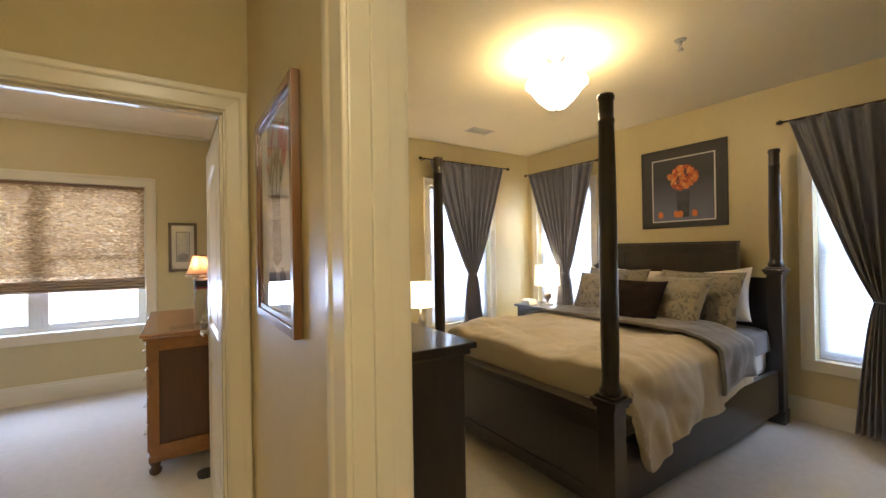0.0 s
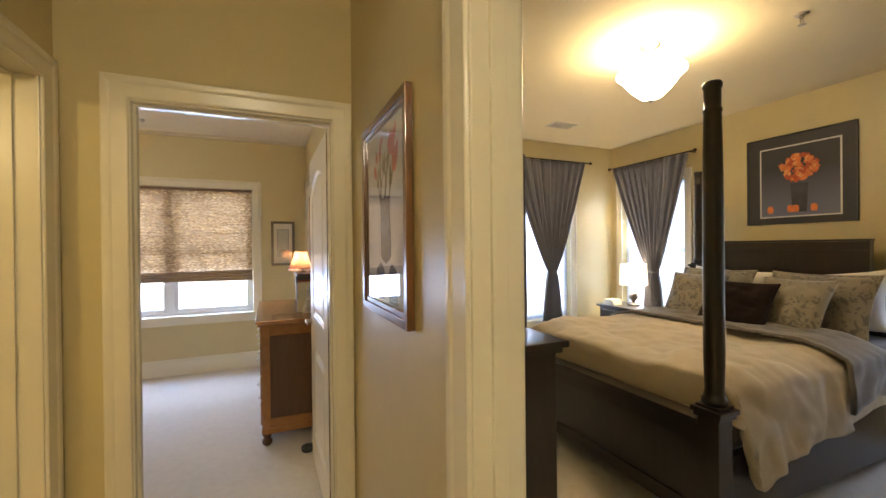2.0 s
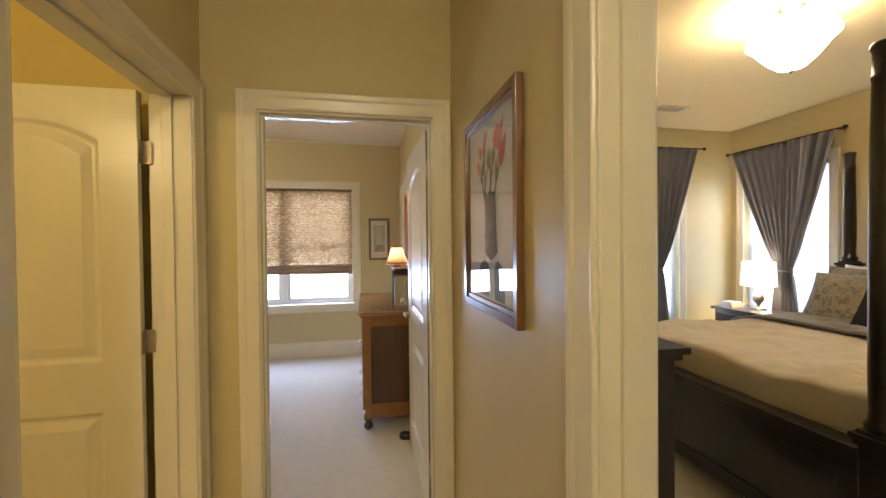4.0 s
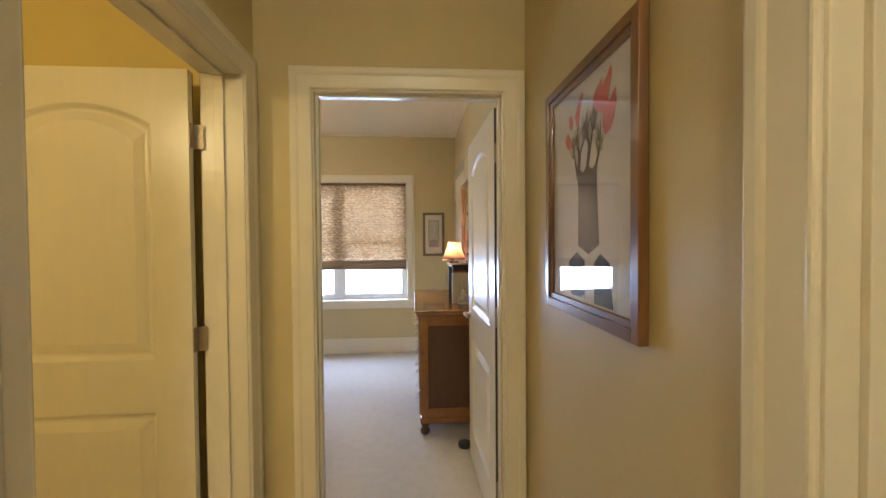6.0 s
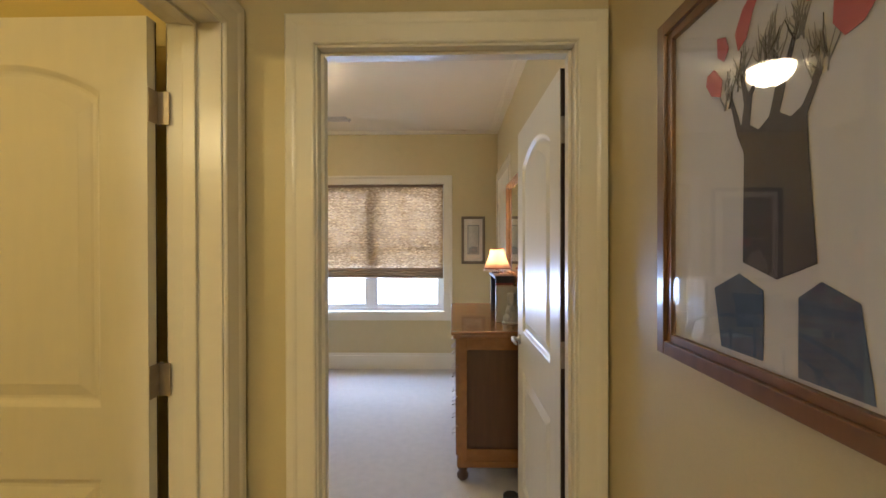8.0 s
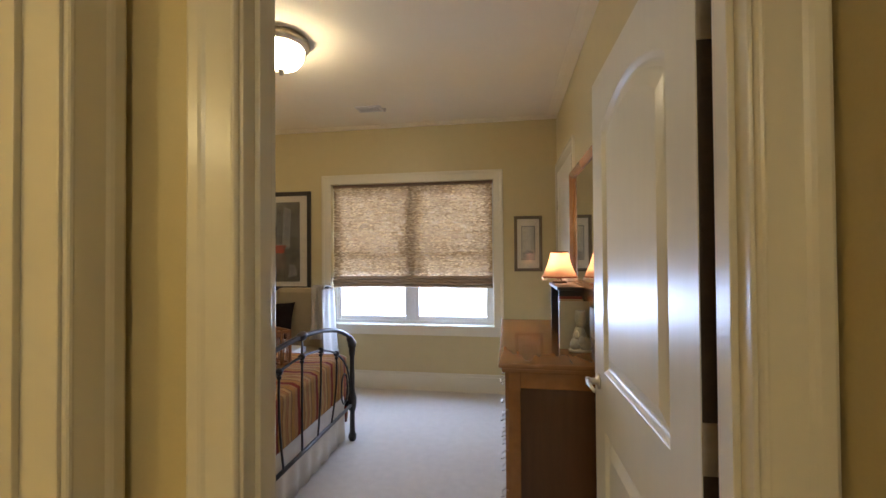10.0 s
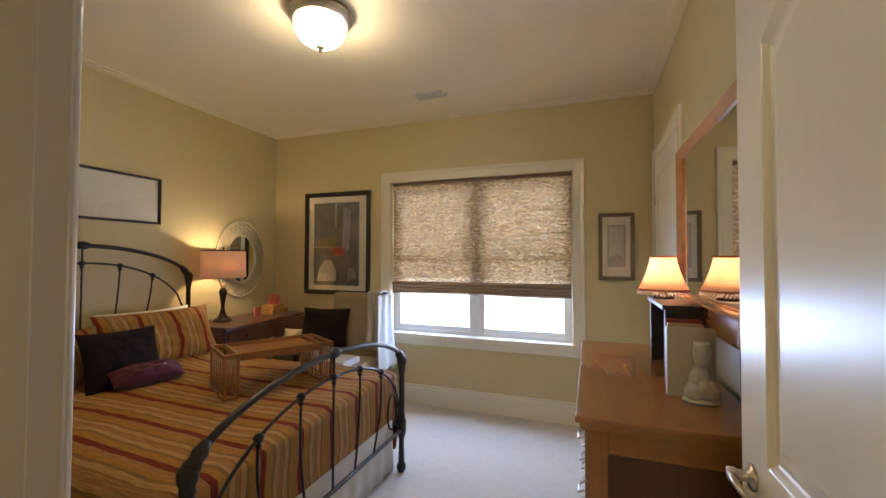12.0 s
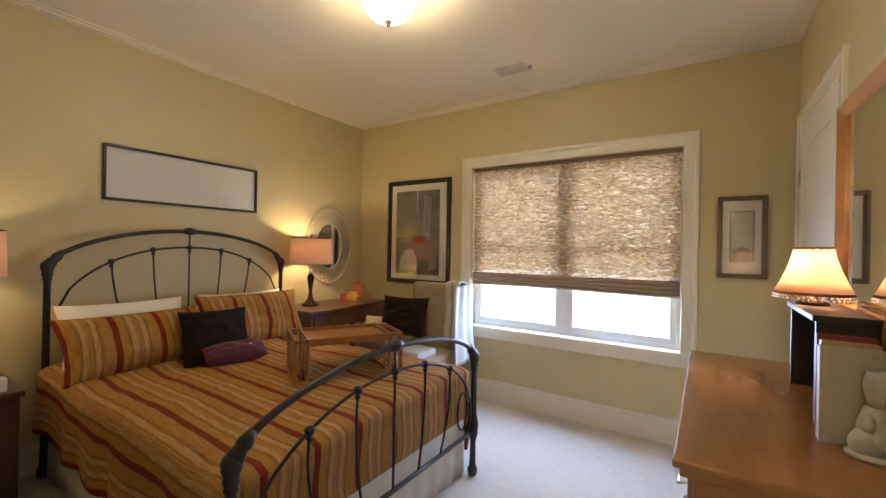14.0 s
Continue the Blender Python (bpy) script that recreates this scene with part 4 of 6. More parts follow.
OVW = mat("cream_ring_frame", (0.55, 0.48, 0.34), 0.5, vary=0.1)


def ellipse(cy, cz, ry, rz, x, n=40):
    return [(x, cy + ry * math.cos(2 * math.pi * i / n), cz + rz * math.sin(2 * math.pi * i / n)) for i in range(n + 1)]


CY, CZ = 6.345, 1.385
for ry, rz, r in ((0.295, 0.38, 0.010), (0.175, 0.24, 0.012)):
    shape("hoop", lambda b: tube(b, ellipse(CY, CZ, ry, rz, BX0 + 0.02), r, 8), OVW, om)


def rings(b):
    for row, (ry, rz, n, r) in enumerate(((0.268, 0.350, 30, 0.024), (0.235, 0.312, 28, 0.022), (0.204, 0.276, 26, 0.019))):
        for i in range(n):
            a = 2 * math.pi * (i + 0.5 * row) / n
            tube(b, [(BX0 + 0.02, CY + ry * math.cos(a) + r * math.cos(t / 8 * 2 * math.pi), CZ + rz * math.sin(a) + r * math.sin(t / 8 * 2 * math.pi)) for t in range(9)], 0.005, 4)


shape("ring_lattice", rings, OVW, om)
shape("mirror_pane", lambda b: b.faces.new([b.verts.new(v) for v in ellipse(CY, CZ, 0.172, 0.237, BX0 + 0.018)[:-1]]), MIRROR, om)

# desk, chair
desk = thing("writing_desk", (-1.52, 6.1, 0), "reddish brown wooden desk between the bed and the window wall", "desk")
DKZ = 0.825


def desk_top(b):
    pts = [(-1.80, 5.70), (-1.26, 5.70), (-1.24, 6.02), (-1.28, 6.16), (-1.34, 6.74), (-1.80, 6.74)]
    lo = [b.verts.new((x, y, DKZ - 0.03)) for x, y in pts]
    hi = [b.verts.new((x, y, DKZ)) for x, y in pts]
    b.faces.new(lo[::-1])
    b.faces.new(hi)
    for k in range(6):
        m = (k + 1) % 6
        b.faces.new((lo[k], lo[m], hi[m], hi[k]))
    bmesh.ops.bevel(b, geom=[e for e in b.edges], offset=0.005, segments=2, affect="EDGES")


shape("top_board", desk_top, WALNUT, desk)
solid("apron", [(-1.79, -1.30, 5.73, 6.70, 0.66, DKZ - 0.03)], WALNUT, desk, bev=0.003)
solid("side_cabinet", [(-1.78, -1.31, 5.74, 6.10, 0.06, 0.66)], WALNUT, desk, bev=0.003)
for x in (-1.76, -1.37):
    for y in (5.76, 6.66):
        solid("leg", [(x - 0.025, x + 0.025, y - 0.025, y + 0.025, 0, 0.66)], WALNUT, desk, bev=0.004)
for y in (5.93, 6.42):
    df = solid("drawer_front", [(-1.30, -1.288, y - 0.17, y + 0.17, 0.675, 0.78)], WALNUT, desk, bev=0.003)
    shape("drawer_knob", lambda b: lathe(b, [(0, -0.012), (0.012, -0.006), (0.012, 0.006), (0, 0.012)], (-1.28, y, 0.73), 10), BRONZE, df)


def drum(t, loc, r1, r0, z0, z1, m):
    """An open drum shade: top radius r1, foot radius r0."""
    return thick(shape("shade", lambda b: open_lathe(b, [(r1, z1), ((r0 + r1) / 2, (z0 + z1) / 2), (r0, z0)], loc, 40), m, t), 0.0016)


def table_lamp(loc, h, shade, label, base_m, kind="drum", name="table_lamp"):
    x, y, z = loc
    t = thing(name, loc, label, "lamp", "table lamps")
    if kind == "drum":
        shape("base", lambda b: lathe(b, [(0, 0), (0.078, 0), (0.080, 0.010), (0.064, 0.022), (0.040, 0.042), (0.025, 0.072), (0.017, 0.11), (0.016, 0.14), (0.022, 0.19), (0.031, 0.245), (0.033, 0.265), (0.024, 0.288), (0.013, 0.30), (0, 0.30)], loc, 20), base_m, t)
        shape("neck", lambda b: lathe(b, [(0, 0.30), (0.013, 0.30), (0.020, 0.312), (0.020, 0.322), (0.011, 0.332), (0.008, 0.35), (0.008, h - 0.22), (0.012, h - 0.215), (0.012, h - 0.17), (0, h - 0.17)], loc, 16), NICKEL, t, label="polished nickel neck")
        drum(t, loc, 0.178, 0.186, h - 0.238, h, shade)
        shape("shade_trim", lambda b: open_lathe(b, [(0.1795, h + 0.003), (0.1805, h - 0.005), (0.1780, h - 0.005), (0.1765, h + 0.003), (0.1795, h + 0.003)], loc, 40), BRONZE, t)
        shape("harp", lambda b: tube(b, [(x + 0.05 * math.sin(math.pi * k / 10), y, z + h - 0.21 + 0.21 * k / 10) for k in range(11)] + [(x - 0.05 * math.sin(math.pi * k / 10), y, z + h - 0.21 + 0.21 * k / 10) for k in range(10, -1, -1)], 0.0018, 5), BRONZE, t)
        shape("spider", lambda b: [tube(b, [(x, y, z + h - 0.012), (x + 0.177 * math.cos(a), y + 0.177 * math.sin(a), z + h - 0.006)], 0.0018, 5) for a in (0.4, 2.5, 4.6)], BRONZE, t)
        shape("finial", lambda b: lathe(b, [(0, h - 0.03), (0.006, h - 0.03), (0.006, h + 0.015), (0.012, h + 0.02), (0.0, h + 0.04)], loc, 8), base_m, t)
    return t


table_lamp((-1.60, 5.965, 0.826), 0.63, SHADE_O, "bronze table lamp with a coral drum shade on the desk", BRONZE)
NIGHTW = mat("dark_cherry_wood", (0.05, 0.018, 0.012), 0.3, vary=0.3, scale=24, stretch=(1, 0.12, 1), coat=0.3)
ns = thing("nightstand", (-1.58, 3.82, 0), "dark cherry nightstand beside the iron bed", "nightstand")
solid("body", [(-1.80, -1.36, 3.60, 4.02, 0.08, 0.60)], NIGHTW, ns, bev=0.004)
solid("top_board", [(-1.81, -1.34, 3.585, 4.035, 0.60, 0.63)], NIGHTW, ns, bev=0.006)
solid("drawer_front", [(-1.36, -1.348, 3.62, 4.0, 0.40, 0.57)], NIGHTW, ns, bev=0.003)
solid("drawer_front", [(-1.36, -1.348, 3.62, 4.0, 0.12, 0.38)], NIGHTW, ns, bev=0.003)
for x in (-1.78, -1.40):
    for y in (3.62, 3.98):
        solid("foot", [(x - 0.02, x + 0.04, y - 0.02, y + 0.02, 0, 0.08)], NIGHTW, ns)
shape("alarm_clock", lambda b: box(b, -1.44, -1.38, 3.90, 3.98, 0.63, 0.70, bev=0.01), WHITEC, None, category="clock", label="small white clock on the nightstand")
table_lamp((-1.60, 3.82, 0.63), 0.80, SHADE_O, "bronze table lamp with a coral drum shade on the nightstand", BRONZE)

# desk clutter
CORAL = mat("coral_pottery", (0.50, 0.13, 0.08), 0.45, vary=0.2)
GOLDC = mat("gold_card_box", (0.42, 0.22, 0.05), 0.5, vary=0.3, scale=60)
solid("small_box", [(-1.68, -1.50, 6.46, 6.68, DKZ, 0.875)], GOLDC, None, bev=0.004, category="box", label="flat orange gold box on the desk")
solid("gift_box", [(-1.66, -1.52, 6.49, 6.65, 0.875, 0.915)], GOLDC, None, bev=0.004, category="box", label="small gold box stacked on the desk")
shape("round_tin", lambda b: lathe(b, [(0, 0), (0.055, 0), (0.06, 0.01), (0.06, 0.06), (0.052, 0.085), (0.03, 0.105), (0, 0.11)], (-1.59, 6.58, 0.915), 20), CORAL, None, category="tin", label="round coral tin on the stacked boxes")
solid("small_card", [(-1.60, -1.585, 6.32, 6.40, DKZ, 0.91)], CORAL, None, bev=0.003, category="card", label="small coral card standing on the desk")

ch = thing("slipcovered_chair", (-0.56, 6.35, 0), "beige slipcovered parsons chair in front of the window wall", "chair")
solid("seat", [(-0.81, -0.31, 6.02, 6.50, 0.36, 0.50)], BEIGEC, ch, bev=0.035)
solid("backrest", [(-0.82, -0.30, 6.50, 6.61, 0.38, 1.07)], BEIGEC, ch, bev=0.045)
solid("skirt", [(-0.80, -0.32, 6.04, 6.60, 0.02, 0.38)], BEIGEC, ch, bev=0.012)
pillow("p", (-0.80, 6.36, 0.76), 0.46, 0.36, 0.14, -16, 10, DARKP, "dark charcoal throw pillow on the beige chair", kind="throw_pillow")


THROWM = mat("knitted_throw", (0.46, 0.44, 0.40), 0.9, bump=0.5, scale=120, vary=0.12)


def throw(b):
    def fn(u, v):
        s = u * 1.25
        x = -0.36 + (v - 0.5) * 0.13 + 0.012 * math.sin(v * 25) + 0.05 * max(0, s - 0.6)
        if s < 0.5:
            return (x, 6.485 - 0.02 * math.sin(v * 9) - 0.25 * max(0, 0.16 - s), 0.56 + s + 0.018)
        if s < 0.66:
            a = (s - 0.5) / 0.16
            return (x, 6.485 + 0.145 * a, 1.078 + 0.012 * math.sin(math.pi * a))
        return (x + 0.06 * (s - 0.66), 6.63 + 0.012 * math.sin(v * 14), 1.078 - (s - 0.66) * 1.2)
    grid(b, 30, 20, fn)


def side_throw(b):
    def fn(u, v):
        x = -0.285 + 0.010 * math.sin(v * 14 + 3 * u) + 0.05 * u * u
        return (x, 6.40 + v * 0.26 - 0.10 * u * (0.5 - v), 1.06 - u * 0.66)
    grid(b, 24, 14, fn)


thick(shape("throw_blanket", throw, THROWM, None, category="blanket", label="white knitted throw over the back of the beige chair"), 0.012)
thick(shape("throw_blanket", side_throw, THROWM, None, category="blanket", label="white knitted throw hanging down the side of the beige chair"), 0.012)
pillow("p", (-1.02, 6.30, 0.62), 0.34, 0.26, 0.12, -30, 20, mat("cream_cushion_cloth", (0.50, 0.42, 0.25), 0.8, bump=0.2), "pale cream cushion beside the dark pillow on the chair", kind="cushion")
solid("folded_towel", [(-0.60, -0.36, 6.00, 6.26, 0.50, 0.56)], mat("white_towel", (0.46, 0.46, 0.45), 0.9, bump=0.4, scale=150), None, bev=0.02, category="towel", label="white folded towel on the seat of the beige chair")

# dresser, mirror and things on it
DX0, DX1, DY0, DY1, DZ = 1.440, 1.955, 4.53, 5.75, 0.918
dr = thing("dresser", (1.70, 5.14, 0), "cherry wood dresser with bun feet against the wall", "dresser")
solid("top_board", [(DX0, DX1, DY0, DY1, DZ - 0.022, DZ)], CHERRY, dr, bev=0.006)
solid("top_moulding", [(DX0 + 0.014, DX1, DY0 + 0.014, DY1 - 0.014, DZ - 0.045, DZ - 0.022)], CHERRY, dr, bev=0.006)
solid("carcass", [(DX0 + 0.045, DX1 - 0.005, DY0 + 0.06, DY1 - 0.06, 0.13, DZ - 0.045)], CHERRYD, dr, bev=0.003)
for y0 in (DY0 + 0.045, DY1 - 0.06):
    ye = y0 + 0.015
    solid("end_frame", [(DX0 + 0.04, DX0 + 0.095, y0, ye, 0.12, DZ - 0.046), (DX1 - 0.06, DX1 - 0.005, y0, ye, 0.12, DZ - 0.046), (DX0 + 0.095, DX1 - 0.06, y0, ye, DZ - 0.12, DZ - 0.046), (DX0 + 0.095, DX1 - 0.06, y0, ye, 0.12, 0.20)], CHERRY, dr, bev=0.003)
for r in range(4):
    z0 = 0.15 + r * 0.181
    for c in range(2):
        y0 = DY0 + 0.075 + c * 0.538
        df = solid("drawer_front", [(DX0 + 0.028, DX0 + 0.046, y0, y0 + 0.525, z0, z0 + 0.175)], CHERRY, dr, bev=0.005)
        for k in (0.13, 0.365):
            shape("drawer_pull", lambda b: tube(b, [(DX0 + 0.03, y0 + k - 0.035, z0 + 0.1), (DX0 + 0.006, y0 + k - 0.025, z0 + 0.085), (DX0 + 0.006, y0 + k + 0.025, z0 + 0.085), (DX0 + 0.03, y0 + k + 0.035, z0 + 0.1)], 0.004, 6), NICKEL, df)
solid("plinth", [(DX0 + 0.034, DX1 - 0.005, DY0 + 0.04, DY1 - 0.04, 0.09, 0.135)], CHERRY, dr, bev=0.01)
for x in (DX0 + 0.07, DX1 - 0.06):
    for y in (DY0 + 0.085, DY1 - 0.085):
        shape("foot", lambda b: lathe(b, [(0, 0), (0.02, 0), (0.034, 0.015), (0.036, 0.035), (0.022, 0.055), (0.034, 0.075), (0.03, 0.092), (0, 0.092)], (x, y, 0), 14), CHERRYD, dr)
shape("door_stop", lambda b: lathe(b, [(0, 0), (0.042, 0), (0.045, 0.012), (0.045, 0.03), (0.03, 0.036), (0, 0.038)], (1.775, 4.41, 0), 16), RUBBER, None, category="door stop", label="black rubber door stop on the carpet by the dresser")

mr = thing("dresser_mirror", (1.90, 5.12, DZ), "large mirror in a cherry wood frame standing on the dresser", "mirror")
MY0, MY1, MZ0, MZ1 = 4.63, 5.585, 1.17, 1.95


def mirror_frame(b):
    n = 20
    outer, inner = [], []
    for i in range(n + 1):
        u = i / n
        bulge = 0.0
        outer.append((MY0 + (MY1 - MY0) * u, MZ1 + bulge))
        inner.append((MY0 + 0.06 + (MY1 - MY0 - 0.12) * u, MZ1 - 0.06 + bulge))
    outer += [(MY1, MZ0), (MY0, MZ0)]
    inner += [(MY1 - 0.06, MZ0 + 0.06), (MY0 + 0.06, MZ0 + 0.06)]
    rows = []
    for loop, x in ((outer, 1.945), (outer, 1.915), ([(o[0] + (i[0] - o[0]) * 0.35, o[1] + (i[1] - o[1]) * 0.35) for o, i in zip(outer, inner)], 1.90), ([(o[0] + (i[0] - o[0]) * 0.8, o[1] + (i[1] - o[1]) * 0.8) for o, i in zip(outer, inner)], 1.912), (inner, 1.918), (inner, 1.945)):
        rows.append([b.verts.new((x, y, z)) for y, z in loop])
    rows.append(rows[0])
    m = len(outer)
    for p, q in zip(rows, rows[1:]):
        for i in range(m):
            j = (i + 1) % m
            b.faces.new((p[i], p[j], q[j], q[i]))


shape("frame", mirror_frame, CHERRY, mr)


def mirror_glass(b):
    n = 20
    pts = [(MY0 + 0.05 + (MY1 - MY0 - 0.10) * i / n, MZ1 - 0.055) for i in range(n + 1)] + [(MY1 - 0.05, MZ0 + 0.05), (MY0 + 0.05, MZ0 + 0.05)]
    b.faces.new([b.verts.new((1.925, y, z)) for y, z in pts])


shape("mirror_pane", mirror_glass, MIRROR, mr)
solid("lower_rail", [(1.885, 1.944, MY0 - 0.01, MY1 + 0.01, MZ0 - 0.045, MZ0 + 0.055)], CHERRY, mr, bev=0.014)
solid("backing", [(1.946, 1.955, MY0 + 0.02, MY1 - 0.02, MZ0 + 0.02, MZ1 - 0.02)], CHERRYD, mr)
for y in (4.70, 5.50):
    solid("support", [(1.918, 1.944, y - 0.03, y + 0.03, DZ, MZ0 - 0.045)], CHERRY, mr, bev=0.004)

bx = thing("black_bookend_box", (1.80, 5.11, DZ), "black lacquered open box holding books on the dresser", "box")
solid("end_panel", [(1.757, 1.885, 5.385, 5.40, DZ, 1.195)], BLACKF, bx, bev=0.002)
solid("end_panel", [(1.757, 1.885, 5.0, 5.015, DZ, 1.195)], BLACKF, bx, bev=0.002)
solid("top_panel", [(1.747, 1.89, 4.99, 5.41, 1.195, 1.213)], BLACKF, bx, bev=0.003)
cols = [("red", (0.22, 0.03, 0.02)), ("tan", (0.45, 0.33, 0.18)), ("cream", (0.62, 0.56, 0.42)), ("brown", (0.12, 0.06, 0.03))]
for k, (nm, c) in enumerate(cols):
    y = 4.975 - k * 0.030
    bk = thing("book", (1.80, y, DZ), nm + " covered hardback book standing on the dresser", "book", "books on the dresser")
    cm = mat("book_cover_" + nm, c, 0.5, vary=0.15)
    zt = 1.165 - 0.012 * k
    solid("cover", [(1.755 + 0.004 * k, 1.87, y - 0.013, y - 0.010, DZ, zt), (1.755 + 0.004 * k, 1.87, y + 0.010, y + 0.013, DZ, zt), (1.752 + 0.004 * k, 1.755 + 0.004 * k, y - 0.013, y + 0.013, DZ, zt)], cm, bk)
    solid("pages", [(1.756 + 0.004 * k, 1.866, y - 0.009, y + 0.009, DZ + 0.003, zt - 0.004)], PAPER, bk)
front = thing("book", (1.81, 4.865, DZ), "tall cream covered book standing foremost on the dresser", "book", "books on the dresser")
solid("cover", [(1.742, 1.885, 4.842, 4.846, DZ, 1.152), (1.742, 1.885, 4.868, 4.872, DZ, 1.152), (1.738, 1.742, 4.842, 4.872, DZ, 1.152)], mat("book_cover_ivory", (0.50, 0.46, 0.34), 0.55, vary=0.1), front)
solid("pages", [(1.743, 1.881, 4.8465, 4.8675, DZ + 0.003, 1.148)], PAPER, front)


def figure(b):
    """A seated glazed figure: shallow foot, two rounded haunches, body, narrow neck and a hollow head."""
    c = (1.828, 4.795, DZ)
    lathe(b, [(0, 0), (0.052, 0), (0.055, 0.005), (0.054, 0.010), (0.046, 0.014), (0, 0.014)], c, 26, 1.0, 0.72)
    for dx, dy, r, h, z in ((-0.020, -0.006, 0.030, 0.062, 0.008), (0.022, -0.004, 0.032, 0.074, 0.006), (0.0, 0.008, 0.034, 0.120, 0.010), (0.004, -0.020, 0.018, 0.050, 0.030), (-0.016, -0.012, 0.014, 0.045, 0.060)):
        lathe(b, [(0, 0), (r * 0.75, h * 0.05), (r, h * 0.3), (r * 0.95, h * 0.55), (r * 0.62, h * 0.85), (0, h)], (c[0] + dx, c[1] + dy, c[2] + z), 18)
    lathe(b, [(0.018, 0.0), (0.022, 0.015), (0.027, 0.035), (0.028, 0.055), (0.024, 0.072), (0.023, 0.080), (0.018, 0.079), (0.020, 0.06), (0.016, 0.02)], (c[0] + 0.004, c[1] + 0.002, c[2] + 0.118), 20)


GLAZE = mat("ivory_glaze", (0.40, 0.39, 0.33), 0.3, vary=0.35, scale=40, coat=0.4)
shape("ceramic_figure", figure, GLAZE, None, category="figurine", label="small ivory glazed seated ceramic figure before the books")

BRAID = mat("red_braid", (0.30, 0.08, 0.03), 0.6)
sl = thing("shaded_lamp", (1.80, 5.31, 1.213), "small dark lamp with a beaded peach shade", "lamp", "table lamps")
shape("base", lambda b: lathe(b, [(0, 0), (0.045, 0), (0.045, 0.01), (0.02, 0.02), (0.01, 0.05), (0.01, 0.12), (0, 0.12)], (1.80, 5.31, 1.213), 14), BRONZE, sl)
SLP = [(0.051, 1.40), (0.057, 1.37), (0.069, 1.33), (0.085, 1.29), (0.103, 1.25)]
sls = thick(shape("shade", lambda b: open_lathe(b, SLP, (1.80, 5.31, 0), 40), SHADE_S, sl), 0.001)
shape("shade_trim", lambda b: open_lathe(b, [(0.051, 1.397), (0.054, 1.402), (0.051, 1.407), (0.047, 1.402), (0.051, 1.397)], (1.80, 5.31, 0), 28), BRAID, sls)
shape("shade_trim", lambda b: open_lathe(b, [(0.101, 1.248), (0.105, 1.248), (0.105, 1.255), (0.102, 1.257), (0.101, 1.248)], (1.80, 5.31, 0), 28), BRAID, sls)



def beads(b):
    for i in range(44):
        a = 2 * math.pi * i / 44
        for k, z in enumerate((1.242, 1.234)):
            lathe(b, [(0, -0.0055), (0.005, 0), (0, 0.0055)], (1.80 + 0.104 * math.cos(a + 0.05 * k), 5.31 + 0.104 * math.sin(a + 0.05 * k), z), 6)


shape("bead_fringe", beads, mat("glass_beads", (0.8, 0.72, 0.6), 0.1, trans=0.3, vary=0.1), sls)

# closet door on the side wall
cl = thing("door_3", (BX1, 6.29, 0), "cream closet door, closed, beside the dresser", "door", kind="structure")
solid("door_slab", [(BX1 - 0.006, BX1 - 0.0005, 5.88, 6.69, 0.01, 2.155)], DOORP, cl)
solid("door_rail", [(BX1 - 0.011, BX1 - 0.006, 5.88, 5.99, 0.01, 2.155), (BX1 - 0.011, BX1 - 0.006, 6.58, 6.69, 0.01, 2.155), (BX1 - 0.011, BX1 - 0.006, 5.99, 6.58, 0.01, 0.2), (BX1 - 0.011, BX1 - 0.006, 5.99, 6.58, 0.8, 1.0), (BX1 - 0.011, BX1 - 0.006, 5.99, 6.58, 2.0, 2.155)], DOORP, cl, bev=0.002)
for z in (0.25, 1.05, 1.85):
    shape("hinge", lambda b: lathe(b, [(0, -0.045), (0.006, -0.045), (0.006, 0.045), (0, 0.045)], (BX1 - 0.014, 6.694, z), 10), HINGE, cl)
casing("trim_closet", "x", BX1, -1, 5.872, 6.70, 2.16)

# bamboo shade
bs = thing("bamboo_blind", (0.49, BY1 + 0.06, 2.14), "woven bamboo roman blind in tan and brown, half lowered", "blind")


def slats(b):
    random.seed(11)
    z, row = 2.14, 0
    while z > 1.16:
        h = random.uniform(0.0065, 0.009)
        x, k = WB[0] + 0.012 - (0.013 if row % 4 > 1 else 0.0), 0
        while x < WB[1] - 0.012:
            w = random.uniform(0.0225, 0.0275) if k % 2 else 0.0265 - (w - 0.0235 if k else 0.0)
            x0, x1 = max(x, WB[0] + 0.012), min(x + w, WB[1] - 0.012)
            if x1 - x0 > 0.003 and random.random() < 0.93:
                y = BY1 + 0.045 - (0.003 if (k + row) % 2 else 0.0) - random.uniform(0, 0.001)
                t = random.uniform(-0.0012, 0.0012)
                vs = [b.verts.new(v) for v in ((x0, y, z - h), (x1, y, z - h + t), (x1, y, z + t), ((x0 + x1) / 2, y - 0.0015, z), (x0, y, z))]
                b.faces.new(vs)
            x += w + 0.0022
            k += 1
        z -= h + 0.0012
        row += 1


